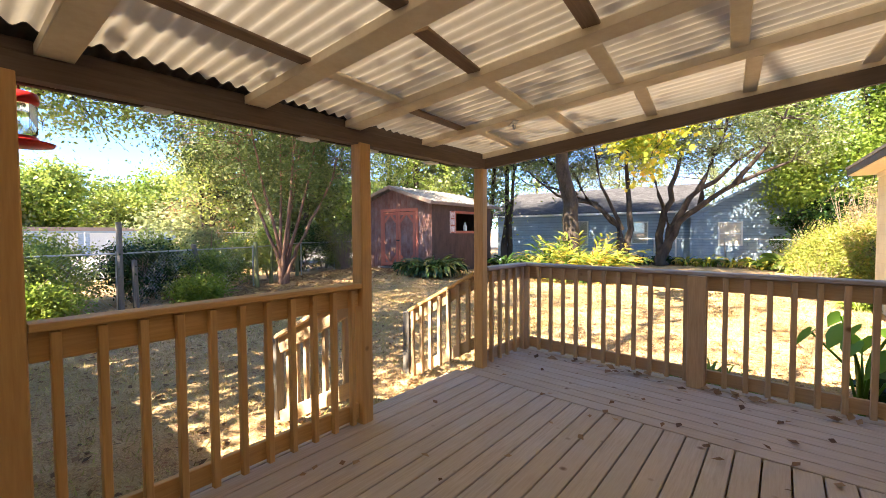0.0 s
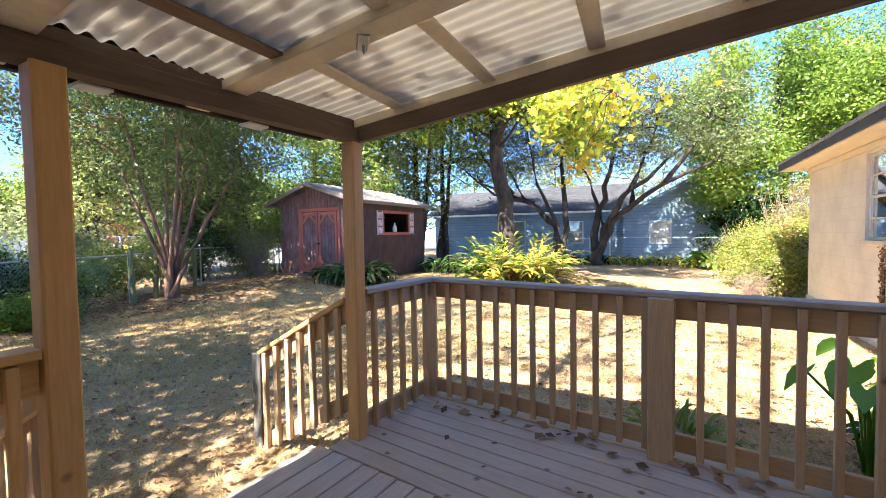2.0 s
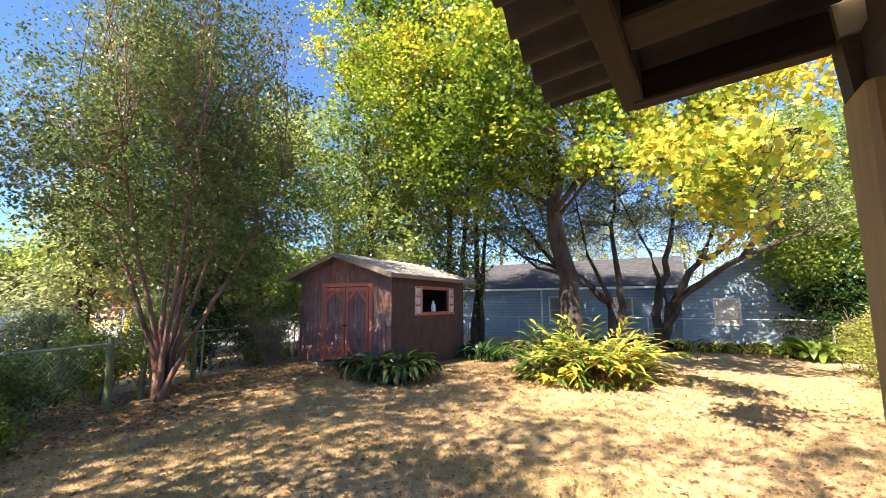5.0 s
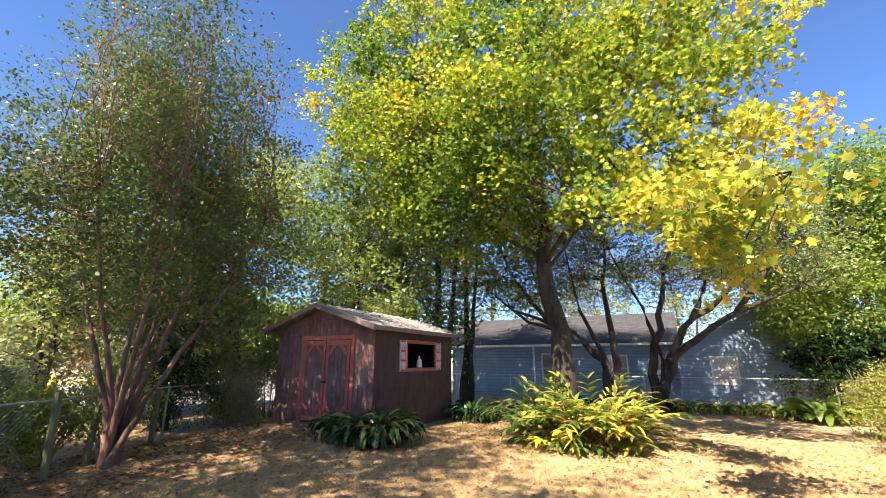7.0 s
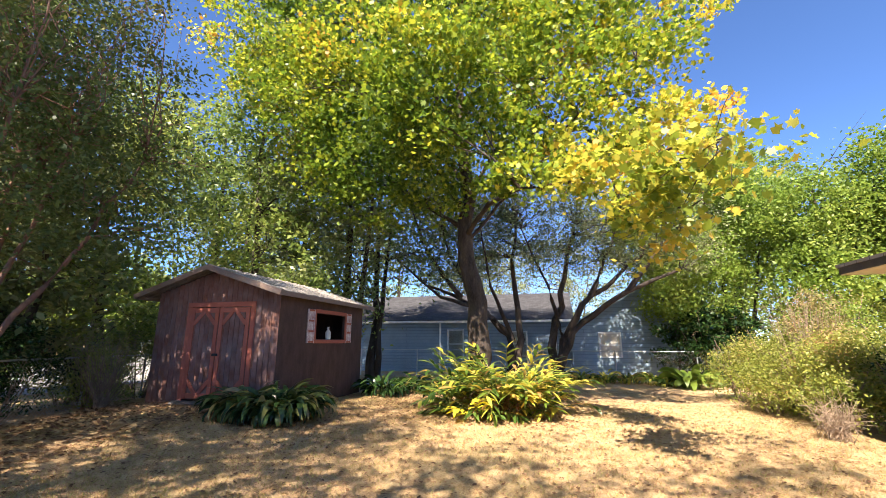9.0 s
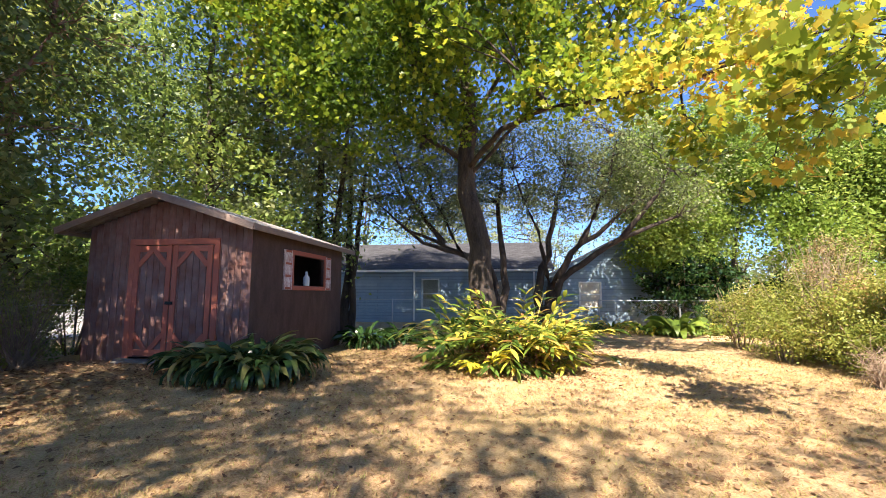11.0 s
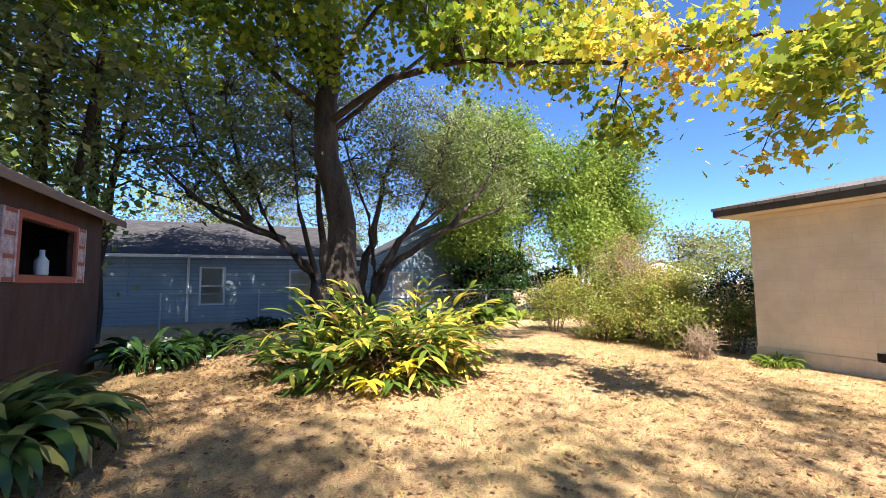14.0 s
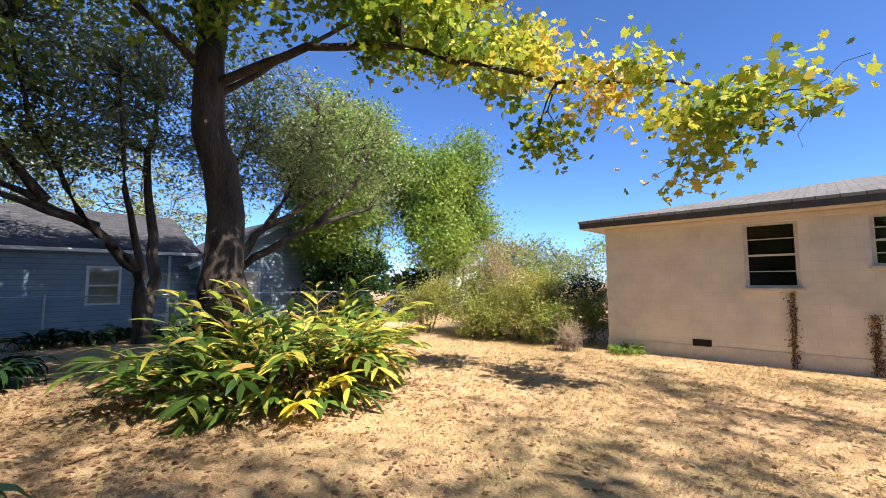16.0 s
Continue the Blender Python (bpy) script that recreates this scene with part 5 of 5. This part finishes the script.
def elephant_ear(x, y, n, h, seed):
    rng = np.random.default_rng(seed)
    ob = holder("elephant_ear", (x, y, 0), "tall elephant ear plant with large bright green leaves", "plant", "elephant ears")
    outline = [(0, 0), (-0.25, 0.18), (-0.28, 0.34), (0.0, 0.48), (0.35, 0.42), (0.7, 0.2), (1.0, 0), (0.7, -0.2), (0.35, -0.42), (0.0, -0.48), (-0.28, -0.34), (-0.25, -0.18)]
    for k in range(n):
        a = 2 * math.pi * k / n + rng.uniform(-0.4, 0.4)
        reach, top = rng.uniform(0.15, 0.5), h * rng.uniform(0.45, 1.0)
        tip = Vector((x + math.cos(a) * reach, y + math.sin(a) * reach, top))
        v, f = [], []
        tube(v, f, [(x, y, -0.02), (x + math.cos(a) * reach * 0.3, y + math.sin(a) * reach * 0.3, top * 0.6), tip], [0.018, 0.014, 0.009], 6)
        mesh_ob("stalk", v, f, L_EAR, ob, smooth=True)
        s = rng.uniform(0.16, 0.30)
        d = Vector((math.cos(a), math.sin(a), rng.uniform(-1.3, -0.5))).normalized()
        side = Vector((-math.sin(a), math.cos(a), rng.uniform(-0.2, 0.2))).normalized()
        nm = side.cross(d)
        pts = [tip + d * s * u + side * s * w * 0.95 + nm * (-0.22 * s * abs(w)) for u, w in outline]
        mid = tip + d * s * 0.3
        mesh_ob("leaf", [mid, *pts], [(0, i + 1, (i + 1) % 12 + 1) for i in range(12)], L_EAR, ob, smooth=True)


elephant_ear(0.72, 4.85, 8, 1.0, 1)
elephant_ear(1.3, 4.85, 7, 0.8, 2)
clump("aspidistra", "dark green strap-leaved plant beside the deck", 1.35, 5.0, 90, 0.5, 0.6, 0.12, L_MAG, 90, "deck-side plants", 0.2)
clump("fern", "small green tuft in the shade by the deck", -0.4, 4.9, 70, 0.4, 0.4, 0.03, L_LIME, 91, "deck-side plants")
clump("fern", "grassy green weeds along the house wall", 1.75, 6.2, 120, 0.5, 0.5, 0.05, L_DARK, 92, "deck-side plants")
clump("fern", "grassy green weeds along the house wall", 1.85, 11.9, 120, 0.35, 0.4, 0.03, L_LIME, 93, "deck-side plants")


# ---- beyond the yard ----
rng = np.random.default_rng(9)
for k in range(26):
    a = radians(38 + 2.8 * k)
    d = rng.uniform(62, 85)
    h = rng.uniform(7, 12)
    wood_tree("distant hazy green tree across the road", -d * math.sin(a), d * math.cos(a) + 2, h, h * 0.42, (L_LIME, L_DARK, L_OLIVE)[k % 3], 200 + k, 0.06, 200, 34, 0.5, "far trees", 0.2, 0.9)
wood_tree("distant tree with rust-brown leaves", -52, 24, 7.5, 2.4, L_RUST, 230, 0.15, 90, 30, 0.4, "far trees", 0.2, 0.7)
for k in range(9):
    x, y = 14 + 5 * k + rng.normal(), 44 - 2.2 * k + rng.normal() * 2
    wood_tree("distant green tree beyond the next house", x, y, rng.uniform(5.5, 7.5), 3.2, (L_DARK, L_OLIVE)[k % 2], 240 + k, 0.15, 110, 30, 0.3, "far trees", 0.2, 0.8)
far = holder("house", (18, 33, 0), "low white neighbouring house half hidden by shrubs", "house", "neighbouring houses")
mesh_ob("gable_wall", [(15.0, 29.0, 0), (21, 26.0, 0), (21, 26, 1.9), (18, 27.5, 2.9), (15, 29, 1.9)], [(0, 1, 2, 3, 4)], M_WHITE, far)
roof_slab("roof", [(14.4, 29.2, 1.85), (18, 27.4, 3.0), (22.0, 35.4, 3.0), (18.4, 37.2, 1.85)], M_SHINGLE_H, far)
roof_slab("roof", [(18, 27.4, 3.0), (21.6, 25.6, 1.85), (25.6, 33.6, 1.85), (22, 35.4, 3.0)], M_SHINGLE_H, far)
shop = holder("building", (-50, 8, 0), "long low pale building across the road", "building")
box("wall", (-52, -6, 0), (-46.5, 18, 2.0), M_BLUE, shop)
box("roof", (-52.4, -6.4, 2.0), (-46.0, 18.4, 2.3), M_FASCIA, shop)
for k in range(7):
    box("bay_door", (-46.52, -4.8 + 3.2 * k, 0.05), (-46.44, -2.4 + 3.2 * k, 1.8), M_METAL, shop)
for k in range(4):
    bo = holder("bollard", (-30 - k, 13.0 + 2.2 * k, 0.05), "yellow painted steel bollard by the road", "bollard", "yellow bollards")
    turned("post", [(0.14, 0), (0.14, 1.1), (0.10, 1.18), (0.03, 1.22)], M_YELLOW, bo, (-30 - k, 13.0 + 2.2 * k, 0.05), 12)
chain_fence("distant chain-link fence across the road", [(-44, -10), (-42, 30), (-36, 50)], 1.8, 0.06, step=5)

# ---- litter ----
rng = np.random.default_rng(31)


def litter(name, label, n, xr, yr, size, lift, z=None, keep=None):
    c = np.stack([rng.uniform(*xr, n), rng.uniform(*yr, n)], 1)
    if keep:
        c = np.array([p for p in c if keep(*p)])
    zz = np.array([(ground_z(*p) if z is None else z) + lift for p in c]) + rng.uniform(0, 0.012, len(c))
    v, k = leaf_corners(rng, np.column_stack([c, zz]), size, 0.7, 3.0)
    ob = quads_ob(name, v, k, M_DEADLEAF)
    return tagged(ob, label, "leaf litter", kind="stuff")


off_deck = lambda x, y: not (x > -2.9 and y < front_y(x) + 0.1) and x < 2.1
litter("fallen_leaves", "brown fallen leaves scattered over the lawn", 15000, (-12, 2), (0, 20), 0.06, 0.014, None, off_deck)
litter("fallen_leaves", "thick brown leaf litter under the fence trees", 5000, (-14, -10.5), (4, 12.3), 0.08, 0.018)
litter("fallen_leaves", "leaf litter beneath the shade tree", 2500, (-8.5, -3), (12.5, 18), 0.07, 0.016)
on_deck = lambda x, y: side_x(y) + 0.1 < x and y < front_y(x) - 0.05
litter("deck_leaves", "dry brown leaves lying on the deck boards", 140, (-2.3, 2), (0, 4.2), 0.06, 0.012, DECK_Z, on_deck)
litter("deck_leaves", "dry brown leaves gathered along the railing", 260, (-2.3, 2), (3.0, 4.2), 0.085, 0.016, DECK_Z, lambda x, y: on_deck(x, y) and y > front_y(x) - 0.28)


def grass(n, xr, yr, h, label, mat, keep):
    c = np.stack([rng.uniform(*xr, n), rng.uniform(*yr, n)], 1)
    c = np.array([p for p in c if keep(*p)])
    m = len(c)
    b = np.column_stack([c, [ground_z(*p) for p in c]])
    a = rng.uniform(0, 6.283, m)
    s = np.column_stack([np.cos(a), np.sin(a), np.zeros(m)]) * 0.006
    t = b + np.column_stack([rng.normal(size=m) * 0.035, rng.normal(size=m) * 0.035, h * rng.uniform(0.4, 1.2, m)])
    ob = quads_ob("grass", np.stack([b - s, b + s, t], 1).reshape(-1, 3), 3, mat)
    return tagged(ob, label, "grass", kind="stuff")


L_STRAW = leaf_mat("straw_blade", [(0.0, (0.34, 0.22, 0.09)), (0.6, (0.60, 0.44, 0.20)), (1.0, (0.36, 0.36, 0.10))], 0.35, None, 0.7)
grass(90000, (-11, 2), (3.5, 17), 0.045, "short dry straw-coloured grass blades", L_STRAW, off_deck)
grass(30000, (-10.5, -2.9), (0, 8), 0.05, "short dry straw-coloured grass blades", L_STRAW, off_deck)

# ---- deck boards ----
for i in range(9):
    d = 0.0 + 0.142 * i
    z = DECK_Z - 0.018
    xa = side_x(front_y(-2.3) - d) - 0.09
    board("plank", (xa, front_y(xa) - d + 0.03, z), (2.13, front_y(2.13) - d + 0.03, z), 0.132, 0.034, M_DECK, deck)
x = -2.50
while x < 2.1:
    yb = front_y(x) - 0.142 * 8.5 + 0.03
    board("plank", (x + 0.06 * (-1.2 - 3.52), -1.2, DECK_Z - 0.018), (x + 0.06 * (yb - 3.52), yb - 0.01, DECK_Z - 0.018), 0.132, 0.034, M_DECK, deck)
    x += 0.142
